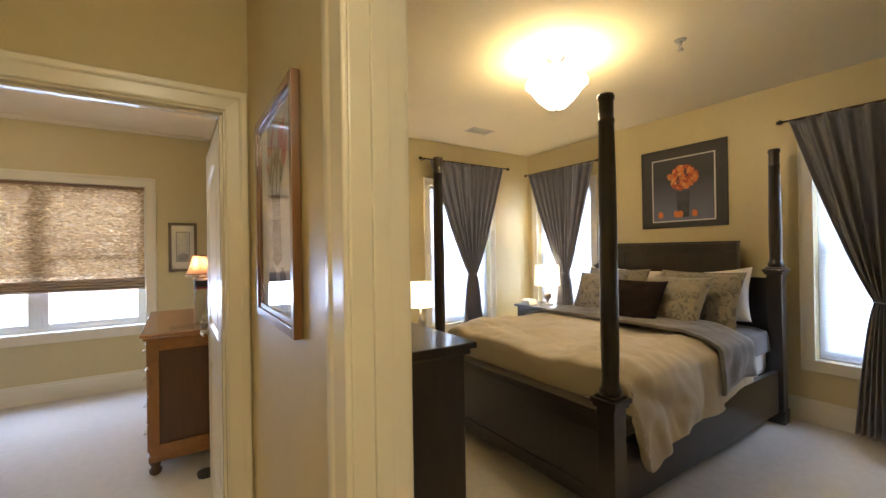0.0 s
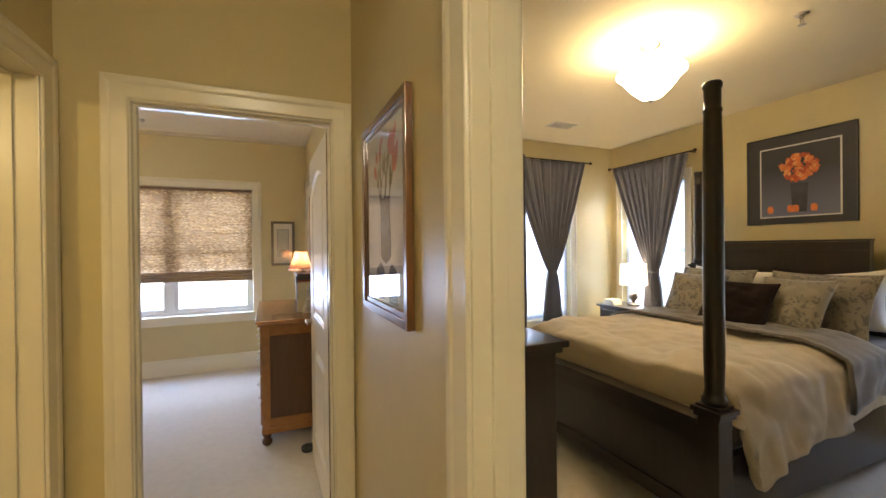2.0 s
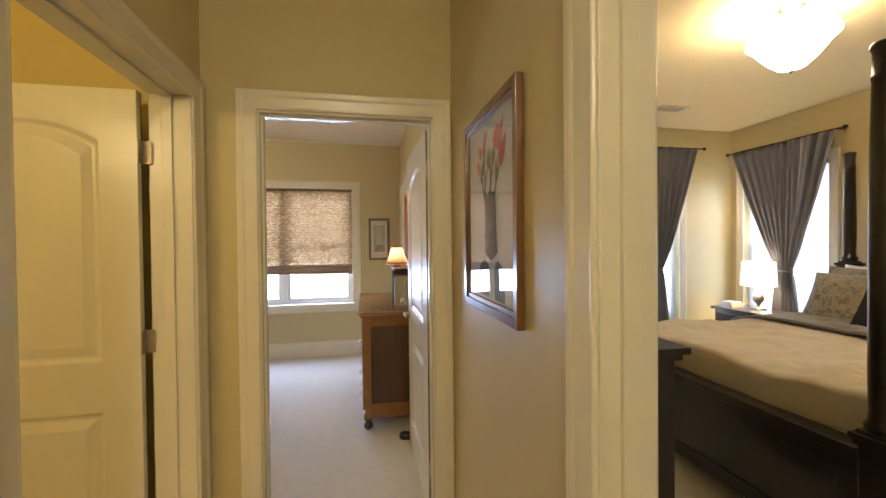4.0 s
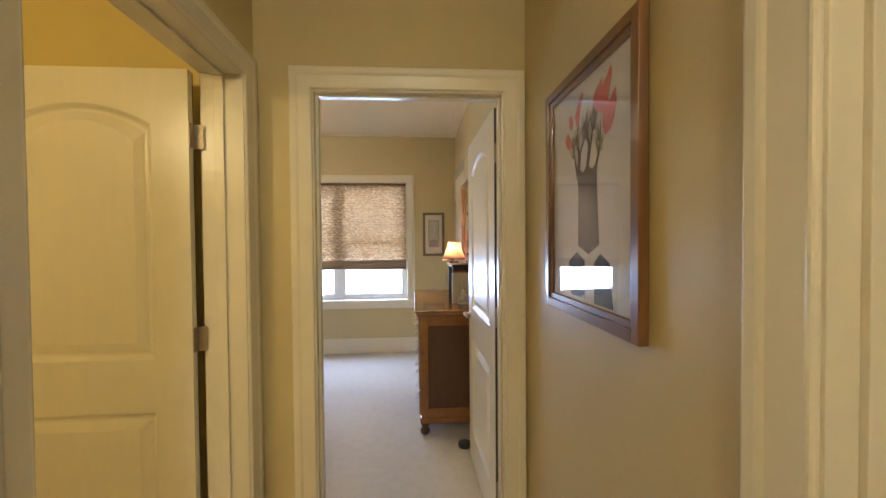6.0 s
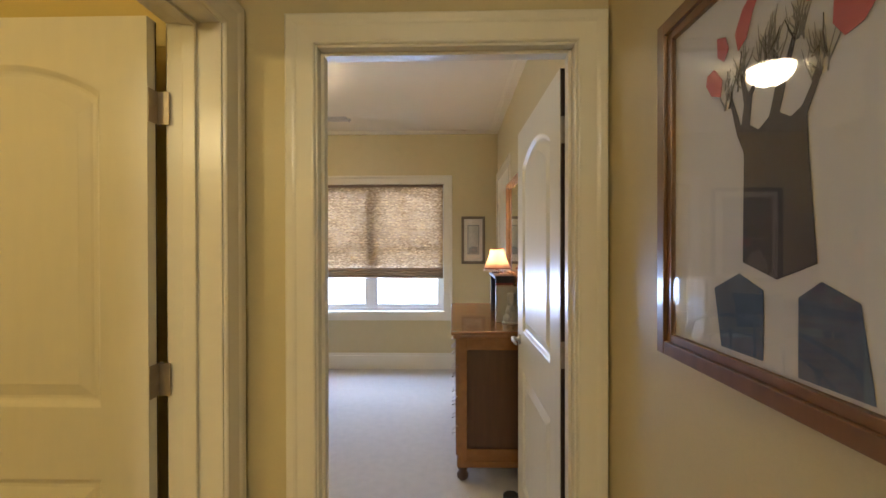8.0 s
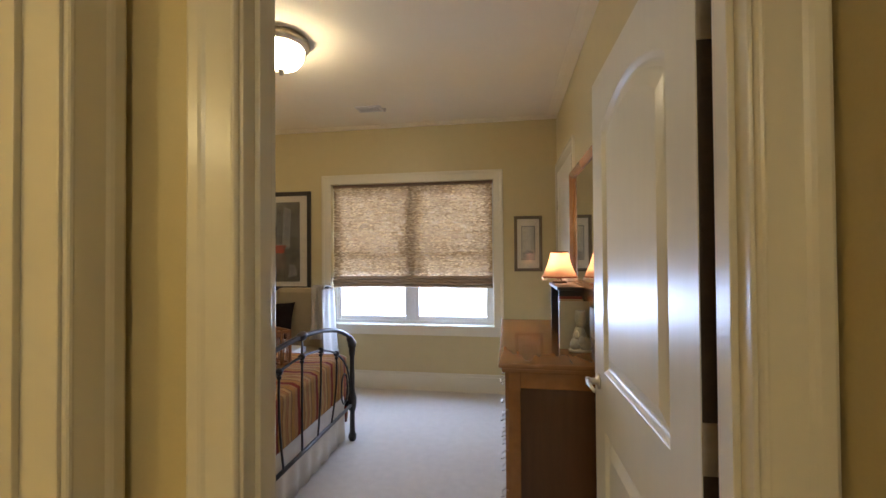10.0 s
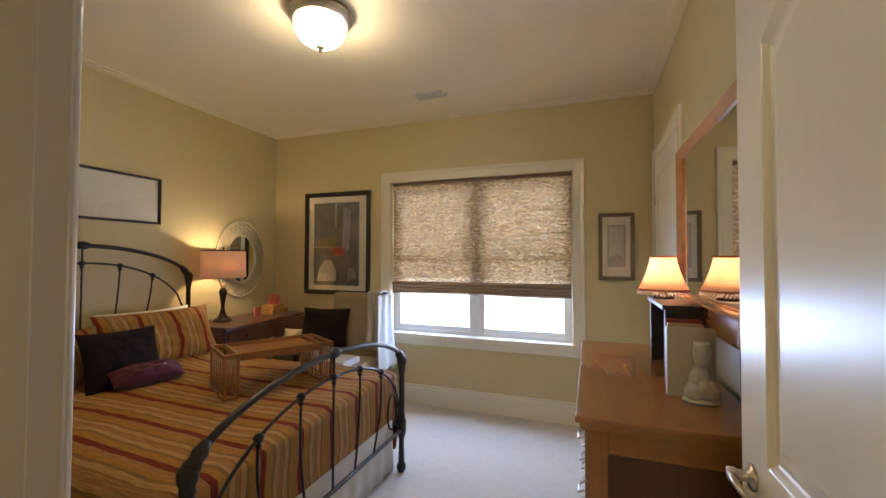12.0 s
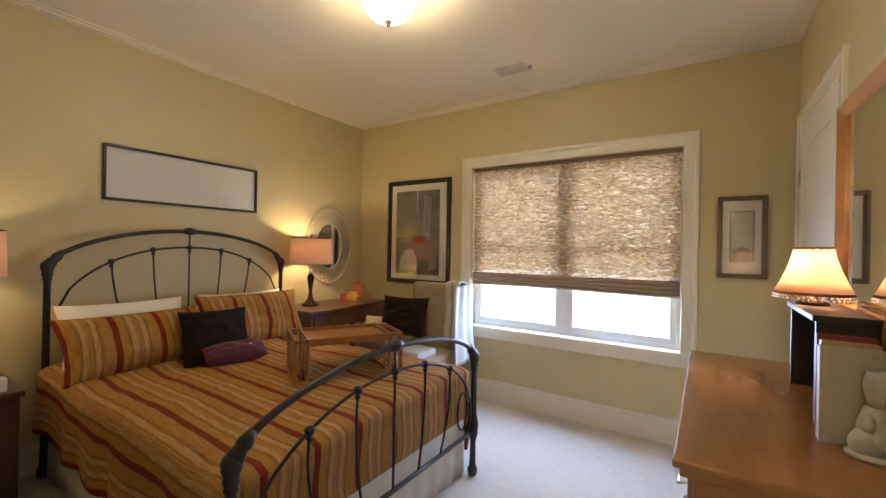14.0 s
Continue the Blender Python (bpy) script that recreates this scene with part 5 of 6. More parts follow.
def weave_mat(name):
    m = bpy.data.materials.new(name)
    m.use_nodes = True
    nt = m.node_tree
    b = nt.nodes["Principled BSDF"]
    b.inputs["Roughness"].default_value = 0.7
    geo = nt.nodes.new("ShaderNodeNewGeometry")
    cr = nt.nodes.new("ShaderNodeValToRGB")
    e = cr.color_ramp.elements
    e[0].color, e[1].color = (0.28, 0.19, 0.09, 1), (0.96, 0.84, 0.58, 1)
    k = e.new(0.5)
    k.color = (0.54, 0.41, 0.25, 1)
    nt.links.new(geo.outputs["Random Per Island"], cr.inputs[0])
    tco, sp = nt.nodes.new("ShaderNodeTexCoord"), nt.nodes.new("ShaderNodeSeparateXYZ")
    nt.links.new(tco.outputs["Object"], sp.inputs[0])
    fq, sn, mr2 = nt.nodes.new("ShaderNodeMath"), nt.nodes.new("ShaderNodeMath"), nt.nodes.new("ShaderNodeMapRange")
    fq.operation, sn.operation = "MULTIPLY", "SINE"
    fq.inputs[1].default_value = 2 * math.pi / 0.034
    nt.links.new(sp.outputs[2], fq.inputs[0])
    nt.links.new(fq.outputs[0], sn.inputs[0])
    mr2.inputs[1].default_value, mr2.inputs[2].default_value = -1, 1
    mr2.inputs[3].default_value, mr2.inputs[4].default_value = 0.74, 1.0
    nt.links.new(sn.outputs[0], mr2.inputs[0])
    vm = nt.nodes.new("ShaderNodeVectorMath")
    vm.operation = "SCALE"
    nt.links.new(cr.outputs[0], vm.inputs[0])
    nt.links.new(mr2.outputs[0], vm.inputs["Scale"])
    nt.links.new(vm.outputs[0], b.inputs["Base Color"])
    tl = nt.nodes.new("ShaderNodeBsdfTranslucent")
    nt.links.new(vm.outputs[0], tl.inputs[0])
    mx = nt.nodes.new("ShaderNodeMixShader")
    mx.inputs[0].default_value = 0.5
    nt.links.new(b.outputs[0], mx.inputs[1])
    nt.links.new(tl.outputs[0], mx.inputs[2])
    nt.links.new(mx.outputs[0], nt.nodes["Material Output"].inputs[0])
    return m


WEAVE = weave_mat("woven_bamboo")
sm = shape("woven_panel", slats, WEAVE, bs, kind="stuff")
LIN = mat("blind_lining", (0.34, 0.23, 0.14), 0.8, vary=0.2, scale=90)


def lining(b):
    grid(b, 2, 40, lambda u, v: (WB[0] + 0.012 + u * (WB[1] - WB[0] - 0.024), BY1 + 0.050 - 0.006 * math.sin((1 - v) * 14), 1.14 + v))


ln = shape("lining", lining, LIN, bs)
nt = LIN.node_tree
tl = nt.nodes.new("ShaderNodeBsdfTranslucent")
tl.inputs[0].default_value = (0.46, 0.35, 0.25, 1)
tp = nt.nodes.new("ShaderNodeBsdfTransparent")
mx, mx2 = nt.nodes.new("ShaderNodeMixShader"), nt.nodes.new("ShaderNodeMixShader")
mx.inputs[0].default_value, mx2.inputs[0].default_value = 0.75, 0.02
nt.links.new(nt.nodes["Principled BSDF"].outputs[0], mx.inputs[1])
nt.links.new(tl.outputs[0], mx.inputs[2])
nt.links.new(mx.outputs[0], mx2.inputs[1])
nt.links.new(tp.outputs[0], mx2.inputs[2])
nt.links.new(mx2.outputs[0], nt.nodes["Material Output"].inputs[0])
solid("head_rail", [(WB[0] + 0.008, WB[1] - 0.008, BY1 + 0.03, BY1 + 0.07, 2.115, 2.143)], mat("blind_wood", (0.20, 0.12, 0.07), 0.6), bs, bev=0.002)


def folds(b):
    for k in range(4):
        z0 = 1.17 - k * 0.028
        grid(b, 24, 8, lambda u, v: (WB[0] + 0.010 + u * (WB[1] - WB[0] - 0.02), BY1 + 0.036 + 0.014 * k / 3 - 0.020 * math.sin(math.pi * v) - 0.003 * math.sin(u * 9), z0 - 0.035 * v + 0.006 * (u - 0.5) + 0.006 * math.sin(u * 5) * k / 3))


thick(shape("bottom_folds", folds, mat("blind_folds", (0.34, 0.25, 0.17), 0.75, vary=0.3, scale=120, stretch=(0.1, 1, 4)), bs), 0.003)


def ceiling_lamp_b():
    c = (0.107, 5.055, H)
    t = thing("ceiling_light", c, "flush ceiling light with a nickel ring and frosted bowl", "ceiling light", "ceiling lights")
    shape("ring", lambda b: lathe(b, [(0, 0), (0.155, 0), (0.158, -0.008), (0.170, -0.022), (0.173, -0.036), (0.166, -0.047), (0.156, -0.052), (0.150, -0.060), (0.140, -0.064), (0.0, -0.062)], c, 44), mat("aged_pewter", (0.46, 0.42, 0.35), 0.32, metal=0.9, vary=0.2), t)
    shape("bowl", lambda b: lathe(b, [(0.138, -0.068), (0.137, -0.09), (0.127, -0.125), (0.102, -0.158), (0.063, -0.182), (0.03, -0.192), (0.0, -0.194)], c, 40), BOWLG, t)
    shape("finial", lambda b: lathe(b, [(0, -0.192), (0.022, -0.193), (0.024, -0.2), (0.012, -0.207), (0.014, -0.218), (0.008, -0.228), (0, -0.232)], c, 14), NICKEL, t)


ceiling_lamp_b()


VENTG = mat("vent_grey_enamel", (0.55, 0.51, 0.46), 0.5)


def vent(loc, sx, sy, name="ceiling_vent"):
    v = thing(name, loc, "grey enamel slotted ceiling air vent", "vent", "ceiling vents")
    x, y, z = loc
    solid("frame", [(x - sx, x + sx, y - sy, y - sy + 0.02, z - 0.008, z), (x - sx, x + sx, y + sy - 0.02, y + sy, z - 0.008, z), (x - sx, x - sx + 0.02, y - sy + 0.02, y + sy - 0.02, z - 0.008, z), (x + sx - 0.02, x + sx, y - sy + 0.02, y + sy - 0.02, z - 0.008, z)], VENTG, v)
    n = int(sy * 2 / 0.02)
    for k in range(n - 2):
        yy = y - sy + 0.03 + k * (2 * sy - 0.06) / max(1, n - 3)
        solid("slat", [(x - sx + 0.02, x + sx - 0.02, yy - 0.003, yy + 0.003, z - 0.006, z - 0.001)], VENTG, v)


vent((0.25, 6.29, H), 0.12, 0.07)
vent((4.47, 4.93, H), 0.15, 0.08)


def sprinkler(loc):
    s = thing("sprinkler", loc, "chrome fire sprinkler head on the ceiling", "sprinkler", "sprinklers")
    x, y, z = loc
    shape("escutcheon", lambda b: lathe(b, [(0, 0), (0.035, 0), (0.033, -0.006), (0.012, -0.01), (0, -0.01)], loc, 18), NICKEL, s)
    shape("body", lambda b: [lathe(b, [(0, -0.01), (0.01, -0.01), (0.01, -0.03), (0, -0.03)], loc, 10), tube(b, [(x - 0.009, y, z - 0.028), (x - 0.018, y, z - 0.045), (x, y, z - 0.062)], 0.003, 6), tube(b, [(x + 0.009, y, z - 0.028), (x + 0.018, y, z - 0.045), (x, y, z - 0.062)], 0.003, 6)], NICKEL, s)
    shape("deflector", lambda b: lathe(b, [(0, -0.062), (0.02, -0.062), (0.02, -0.065), (0, -0.065)], loc, 14), NICKEL, s)


sprinkler((4.355, 2.72, H))
shape("vent_lever", lambda b: lathe(b, [(0, 0), (0.016, 0), (0.018, -0.012), (0.01, -0.03), (0, -0.032)], (0.385, 6.31, H), 12), NICKEL, None, category="lever", label="small metal lever beside the ceiling vent")

# ---- master bedroom ----
mb = thing("four_poster_bed", (4.5, 3.4, 0), "espresso wood four poster bed with panelled footboard", "bed")
PX0, PX1, PY0, PY1 = 3.45, 5.65, 2.645, 4.215


for x, y in ((PX0, PY0), (PX0, PY1), (PX1, PY0), (PX1, PY1)):
    b = bmesh.new()
    s = 1.0 if x < 4 else 1.85
    hb = 0.62 if x < 4 else 1.18
    for nm, r0, z0, z1 in (("post_foot", 0.058, 0, 0.11), ("post_block", 0.050, 0.11, hb), ("post_collar", 0.062, hb, hb + 0.022), ("post_cap", 0.072, hb + 0.022, hb + 0.045), ("post_neck", 0.055, hb + 0.045, hb + 0.06)):
        solid(nm, [(x - r0, x + r0, y - r0, y + r0, z0, z1)], ESPRESSO, mb, bev=0.004)
    lathe(b, [(0.0, hb + 0.06), (0.052, hb + 0.06), (0.056, hb + 0.085), (0.046, hb + 0.10), (0.041, hb + 0.13), (0.045, hb + 0.30), (0.042, 1.75), (0.037, 2.04), (0.040, 2.044), (0.040, 2.058), (0.036, 2.062), (0.036, 2.150), (0.041, 2.157), (0.042, 2.174), (0.037, 2.183), (0.0, 2.185)], (x, y, 0), 24)
    part("turned_post", b, ESPRESSO, mb)
solid("footboard_cap", [(PX0 - 0.055, PX0 + 0.055, PY0 + 0.05, PY1 - 0.05, 0.575, 0.60)], ESPRESSO, mb, bev=0.006)
solid("footboard_moulding", [(PX0 - 0.04, PX0 + 0.04, PY0 + 0.05, PY1 - 0.05, 0.545, 0.575)], ESPRESSO, mb, bev=0.006)
solid("footboard_panel", [(PX0 - 0.018, PX0 + 0.018, PY0 + 0.05, PY1 - 0.05, 0.09, 0.545)], ESPRESSO, mb, bev=0.003)
solid("footboard_frame", [(PX0 - 0.03, PX0 - 0.018, PY0 + 0.05, PY1 - 0.05, 0.47, 0.545), (PX0 - 0.03, PX0 - 0.018, PY0 + 0.05, PY1 - 0.05, 0.09, 0.17), (PX0 - 0.03, PX0 - 0.018, PY0 + 0.05, PY0 + 0.14, 0.17, 0.47), (PX0 - 0.03, PX0 - 0.018, PY1 - 0.14, PY1 - 0.05, 0.17, 0.47)], ESPRESSO, mb, bev=0.003)
for y in (PY0, PY1):
    solid("side_rail", [(PX0 + 0.05, PX1 - 0.05, y - 0.02, y + 0.02, 0.09, 0.42)], ESPRESSO, mb, bev=0.004)
solid("headboard", [(PX1 + 0.0, PX1 + 0.05, PY0 + 0.05, PY1 - 0.05, 0.3, 1.15), (PX1 + 0.0, PX1 + 0.05, 2.91, 4.03, 1.15, 1.44)], ESPRESSO, mb, bev=0.003)
solid("headboard_cap", [(PX1 - 0.014, PX1 + 0.06, 2.905, 4.035, 1.44, 1.458)], ESPRESSO, mb, bev=0.006)
solid("headboard_frame", [(PX1 - 0.012, PX1, 2.91, 4.03, 1.37, 1.44), (PX1 - 0.012, PX1, 2.91, 2.99, 0.9, 1.37), (PX1 - 0.012, PX1, 3.95, 4.03, 0.9, 1.37)], ESPRESSO, mb, bev=0.003)
solid("mattress", [(PX0 + 0.06, PX1 - 0.01, PY0 + 0.06, PY1 - 0.06, 0.38, 0.69)], WHITEC, None, bev=0.05, category="mattress", label="mattress of the four poster bed under the bedding")


def drape(b, x0, x1, top, over, seed, out=0.04, flare=0.1, foot=0.0, hemn=0.05, puff=0.03, wav=0.028, nu=64, nv=84, skew=0.0, rise=0.0, freq=15, point=0.0):
    """Bedding over the mattress: falls over both sides, and at x0 over the foot by the length foot."""
    y0, y1 = PY0 + 0.05, PY1 - 0.05
    W, half = y1 - y0, (y1 - y0) / 2
    tot = (x1 - x0) + foot

    def fn(u, v):
        t = u * tot - foot
        ov = over * (1 + hemn * math.sin(t * 4.3 + seed) + 0.5 * hemn * math.sin(t * 11 + seed)) * (1 - rise * max(0, t) / (x1 - x0))
        ov *= 1 + point * math.exp(-(((t - 0.02) / 0.16) ** 2))
        s = (v - 0.5) * (W + 2 * ov)
        x, y, z = x0 + t, s, 0.0
        d = max(0, abs(s) - half)
        if t < 0:
            z = t
            x = x0 - 0.01 + 0.02 * t
        if d > 0:
            y = math.copysign(half + out * min(1, d / 0.05) + flare * d, s)
            z = -max(-z, d)
            x += skew * d
        n1 = noise.noise((t * 1.9 + seed, s * 1.9, seed))
        n2 = noise.noise((t * 5.5 + seed, s * 5.5, seed + 4))
        n3 = noise.noise((t * 14 + seed, s * 14, seed + 8))
        n4 = 1 - abs(noise.noise((t * 9 + 2 * n1 + seed, s * 2.2, seed + 12)))
        hang = min(1, d / 0.12)
        if d > 0:
            y += math.copysign(wav * hang * (0.5 + 0.5 * math.sin(t * freq + 7 * n1 + 3.2 * n2 + 1.6 * d)) * (0.75 + 0.5 * n1) + 0.30 * wav * hang * n4 + 0.004 * n3, s)
        if t < 0:
            x -= 0.012 * (0.5 + 0.5 * math.sin(s * 14 + 3 * n1)) * min(1, -t / 0.05)
        edge = 0.022 * (1 - min(1, max(0, half - abs(s)) / 0.10)) + 0.022 * (1 - min(1, max(0, t) / 0.1)) * (1 if foot else 0)
        return (x, (y0 + y1) / 2 + y, top + z + (puff * n1 + 0.5 * puff * n2 + 0.008 * n3 + 0.008 * n4) * (1 - hang * 0.7) - edge)

    grid(b, nu, nv, fn)


thick(shape("sheet", lambda b: drape(b, 4.72, PX1 - 0.06, 0.735, 0.15, 2.0, out=0.015, flare=0.0, hemn=0.02, puff=0.006, wav=0.004, nu=30), SHEETG, None, category="sheet", label="slate blue grey sheet tucked on the four poster bed"), 0.008)
thick(shape("duvet", lambda b: drape(b, PX0 + 0.085, 4.98, 0.785, 0.43, 5.0, out=0.06, flare=0.10, foot=0.18, hemn=0.05, wav=0.034, puff=0.045, skew=0.30, rise=0.34, nu=140, nv=140, freq=17, point=0.22), DUVET, None, category="duvet", label="cream cotton duvet hanging over the side of the four poster bed"), 0.03)
thick(shape("grey_blanket", lambda b: drape(b, 4.50, 4.96, 0.835, 0.30, 9.0, out=0.115, flare=0.06, hemn=0.12, puff=0.022, nu=24, skew=-0.2), mat("grey_coverlet", (0.125, 0.108, 0.088), 0.7, bump=0.3, scale=160, vary=0.1, sheen=0.4), None, category="blanket", label="taupe grey coverlet folded across the four poster bed"), 0.022)
PAT = mat("grey_floral_cloth", (0.22, 0.20, 0.165), 0.7, bump=0.2, scale=150, vary=0.1, sheen=0.3)
vn = PAT.node_tree.nodes.new("ShaderNodeTexVoronoi")
vn.inputs["Scale"].default_value = 26
vn.feature = "SMOOTH_F1"
cr = PAT.node_tree.nodes.new("ShaderNodeValToRGB")
cr.color_ramp.elements[0].position, cr.color_ramp.elements[0].color = 0.25, (0.14, 0.122, 0.095, 1)
cr.color_ramp.elements[1].position, cr.color_ramp.elements[1].color = 0.42, (0.26, 0.225, 0.165, 1)
tcn = PAT.node_tree.nodes.new("ShaderNodeTexCoord")
wv = PAT.node_tree.nodes.new("ShaderNodeTexNoise")
wv.inputs["Scale"].default_value = 9
PAT.node_tree.links.new(tcn.outputs["Object"], wv.inputs[0])
mxv = PAT.node_tree.nodes.new("ShaderNodeMix")
mxv.data_type = "VECTOR"
mxv.inputs[0].default_value = 0.25
PAT.node_tree.links.new(tcn.outputs["Object"], mxv.inputs[4])
PAT.node_tree.links.new(wv.outputs[1], mxv.inputs[5])
PAT.node_tree.links.new(mxv.outputs[1], vn.inputs[0])
PAT.node_tree.links.new(vn.outputs[0], cr.inputs[0])
PAT.node_tree.links.new(cr.outputs[0], PAT.node_tree.nodes["Principled BSDF"].inputs["Base Color"])
for y, tip in ((3.09, 7), (3.84, -3)):
    pillow("p", (5.46, y, 0.985), 0.70, 0.46, 0.18, 24, 90, WHITEC, "white cotton bed pillow on the four poster bed", kind="bed_pillow", ry=tip)
pillow("p", (5.26, 3.07, 0.98), 0.66, 0.50, 0.18, 26, 90, PAT, "grey floral sham with a flange on the four poster bed", kind="floral_sham", flange=0.08)
pillow("p", (5.26, 3.84, 0.98), 0.66, 0.50, 0.18, 26, 90, PAT, "grey floral sham with a flange on the four poster bed", kind="floral_sham", flange=0.08)
pillow("p", (5.02, 3.12, 0.97), 0.48, 0.46, 0.16, 30, 84, PAT, "grey floral square pillow on the four poster bed", kind="floral_pillow", flange=0.05)
pillow("p", (5.00, 3.82, 0.97), 0.48, 0.46, 0.16, 30, 96, PAT, "grey floral square pillow on the four poster bed", kind="floral_pillow", flange=0.05)
pillow("p", (4.80, 3.36, 0.96), 0.50, 0.42, 0.15, 32, 90, DARKP, "dark charcoal throw pillow on the four poster bed", kind="throw_pillow")

DUSK = mat("painted_dusk", (0.10, 0.10, 0.14), 0.6, vary=0.5, scale=5)
dn = DUSK.node_tree
tcd, spd, mrd, mxd = dn.nodes.new("ShaderNodeTexCoord"), dn.nodes.new("ShaderNodeSeparateXYZ"), dn.nodes.new("ShaderNodeMapRange"), dn.nodes.new("ShaderNodeMix")
mxd.data_type = "RGBA"
mrd.inputs[1].default_value, mrd.inputs[2].default_value = 0.05, 0.5
mxd.inputs[6].default_value, mxd.inputs[7].default_value = (0.17, 0.18, 0.26, 1), (0.045, 0.043, 0.05, 1)
dn.links.new(tcd.outputs["Object"], spd.inputs[0])
dn.links.new(spd.outputs[2], mrd.inputs[0])
dn.links.new(mrd.outputs[0], mxd.inputs[0])
dn.links.new(mxd.outputs[2], dn.nodes["Principled BSDF"].inputs["Base Color"])
pa = picture("framed_flower_print", "x", AX1, -1, 3.045, 3.855, 1.605, 2.412, 0.012, mat("slate_frame", (0.05, 0.05, 0.055), 0.5), "grey matted print of orange flowers in a vase", matm=mat("charcoal_mat", (0.055, 0.052, 0.055), 0.7, vary=0.1), glass=False, depth=0.02)
solid("inner_border", [(AX1 - 0.0095, AX1 - 0.0075, 3.145, 3.745, 1.665, 2.31)], PALE, pa)
solid("art_sheet", [(AX1 - 0.011, AX1 - 0.0096, 3.157, 3.733, 1.677, 2.298)], DUSK, pa)


def pa_pt(u, v):
    return (3.733 - u * 0.576, 1.677 + v * 0.621)


flat_shape(pa, "vase_print", "x", AX1, [pa_pt(0.43, 0.05), pa_pt(0.61, 0.05), pa_pt(0.63, 0.46), pa_pt(0.40, 0.46)], mat("painted_vase", (0.06, 0.06, 0.075), 0.4, vary=0.5, scale=12), -0.0118)
ORG, ORG2, ORG3 = mat("painted_orange", (0.72, 0.20, 0.05), 0.6, vary=0.3, scale=40), mat("painted_deep_orange", (0.50, 0.09, 0.03), 0.6, vary=0.3, scale=40), mat("painted_light_orange", (0.80, 0.33, 0.10), 0.6, vary=0.3, scale=40)
random.seed(5)
for k in range(120):
    # ruffled petals packed into one round head, the light ones on top
    a, r = random.uniform(0, 2 * math.pi), 0.205 * math.sqrt(random.random())
    cu, cv = 0.51 + r * 1.15 * math.cos(a), 0.68 + r * 0.88 * math.sin(a)
    q = random.uniform(0.022, 0.042)
    n = 9
    flat_shape(pa, "petal_print", "x", AX1, [pa_pt(cu + q * (1 + 0.25 * math.sin(3 * i + k)) * math.cos(2 * math.pi * i / n), cv + q * (1 + 0.25 * math.cos(2 * i + k)) * math.sin(2 * math.pi * i / n)) for i in range(n)], (ORG2, ORG, ORG, ORG3)[k % 4] if k > 40 else ORG2, -0.0120 - 0.00003 * k)
for cu in (0.13, 0.40, 0.47, 0.70):
    flat_shape(pa, "petal_print", "x", AX1, [pa_pt(cu + 0.045 * math.cos(2 * math.pi * i / 8), 0.10 + 0.06 * (1 + 0.3 * math.sin(3 * i)) * math.sin(2 * math.pi * i / 8)) for i in range(8)], ORG, -0.0122 - 0.0001 * cu)


def curtain(name, axis, face, out, a0, a1, ztop, ztie, zbot, tie_a, wtop, wtie, wbot, label):
    """A panel gathered on a rod and tied in at the waist. a0 to a1 along the rod, tie_a the waist's middle."""
    c = thing(name, (face, (a0 + a1) / 2, zbot) if axis == "x" else ((a0 + a1) / 2, face, zbot), label, "curtain", "tied curtains")
    b = bmesh.new()
    mid = (a0 + a1) / 2

    def fn(u, v):
        z = ztop + (zbot - ztop) * v
        if z > ztie:
            k = (z - ztie) / (ztop - ztie)
            e = k ** 0.85
            w = wtie + (wtop - wtie) * e
            ctr = tie_a + (mid - tie_a) * k ** 0.9
        else:
            k = (ztie - z) / (ztie - zbot)
            e = k ** 0.6
            w = wtie + (wbot - wtie) * e
            ctr = tie_a
        n = 9
        ph = u * n * 2 * math.pi + 1.5 * math.sin(u * 7 + 1.3 + face) + 1.6 * noise.noise((u * 4.5, v * 1.3, face + a0))
        amp = 0.026 + 0.016 * (1 - abs(w / wtop))
        dep = amp * (0.75 + 0.7 * noise.noise((u * 6, v * 0.8, a0 + 3))) * math.sin(ph) + 0.009 * math.sin(ph * 2.1 + v * 3) + 0.006 * noise.noise((u * 14, v * 9, a1))
        if abs(z - ztie) < 0.03:
            dep *= 0.7
        a = ctr + (u - 0.5) * w
        f = face + out * (0.05 + dep)
        return (f, a, z) if axis == "x" else (a, f, z)

    grid(b, 120, 44, fn)
    ob = part("curtain_cloth", b, CURT, c)
    thick(ob, 0.004)

    def band(b):
        pts = []
        for i in range(17):
            t = 2 * math.pi * i / 16
            da, df = (wtie / 2 + 0.01) * math.cos(t), 0.05 * math.sin(t)
            f = face + out * (0.05 + df)
            pts.append((f, tie_a + da, ztie + 0.01 * math.cos(t)) if axis == "x" else (tie_a + da, f, ztie + 0.01 * math.cos(t)))
        tube(b, pts, 0.009, 6)
    shape("tieback", band, CURT, c)
    return c


def rod(axis, face, out, a0, a1, z):
    r = thing("curtain_rod", (face, (a0 + a1) / 2, z) if axis == "x" else ((a0 + a1) / 2, face, z), "thin dark bronze curtain rod with knob ends", "curtain rod", "curtain rods")

    def P(a, d=0.05, dz=0.0):
        return (face + out * d, a, z + dz) if axis == "x" else (a, face + out * d, z + dz)

    shape("rod", lambda b: tube(b, [P(a0), P(a1)], 0.008, 8), BRONZE, r)
    for a, s in ((a0, -1), (a1, 1)):
        shape("finial", lambda b: tube(b, [P(a), P(a + s * 0.01), P(a + s * 0.02), P(a + s * 0.035), P(a + s * 0.045)], [0.009, 0.018, 0.02, 0.014, 0.004], 10), BRONZE, r)
        shape("bracket", lambda b: tube(b, [P(a - s * 0.05), P(a - s * 0.05, -0.06)], 0.006, 6), BRONZE, r)


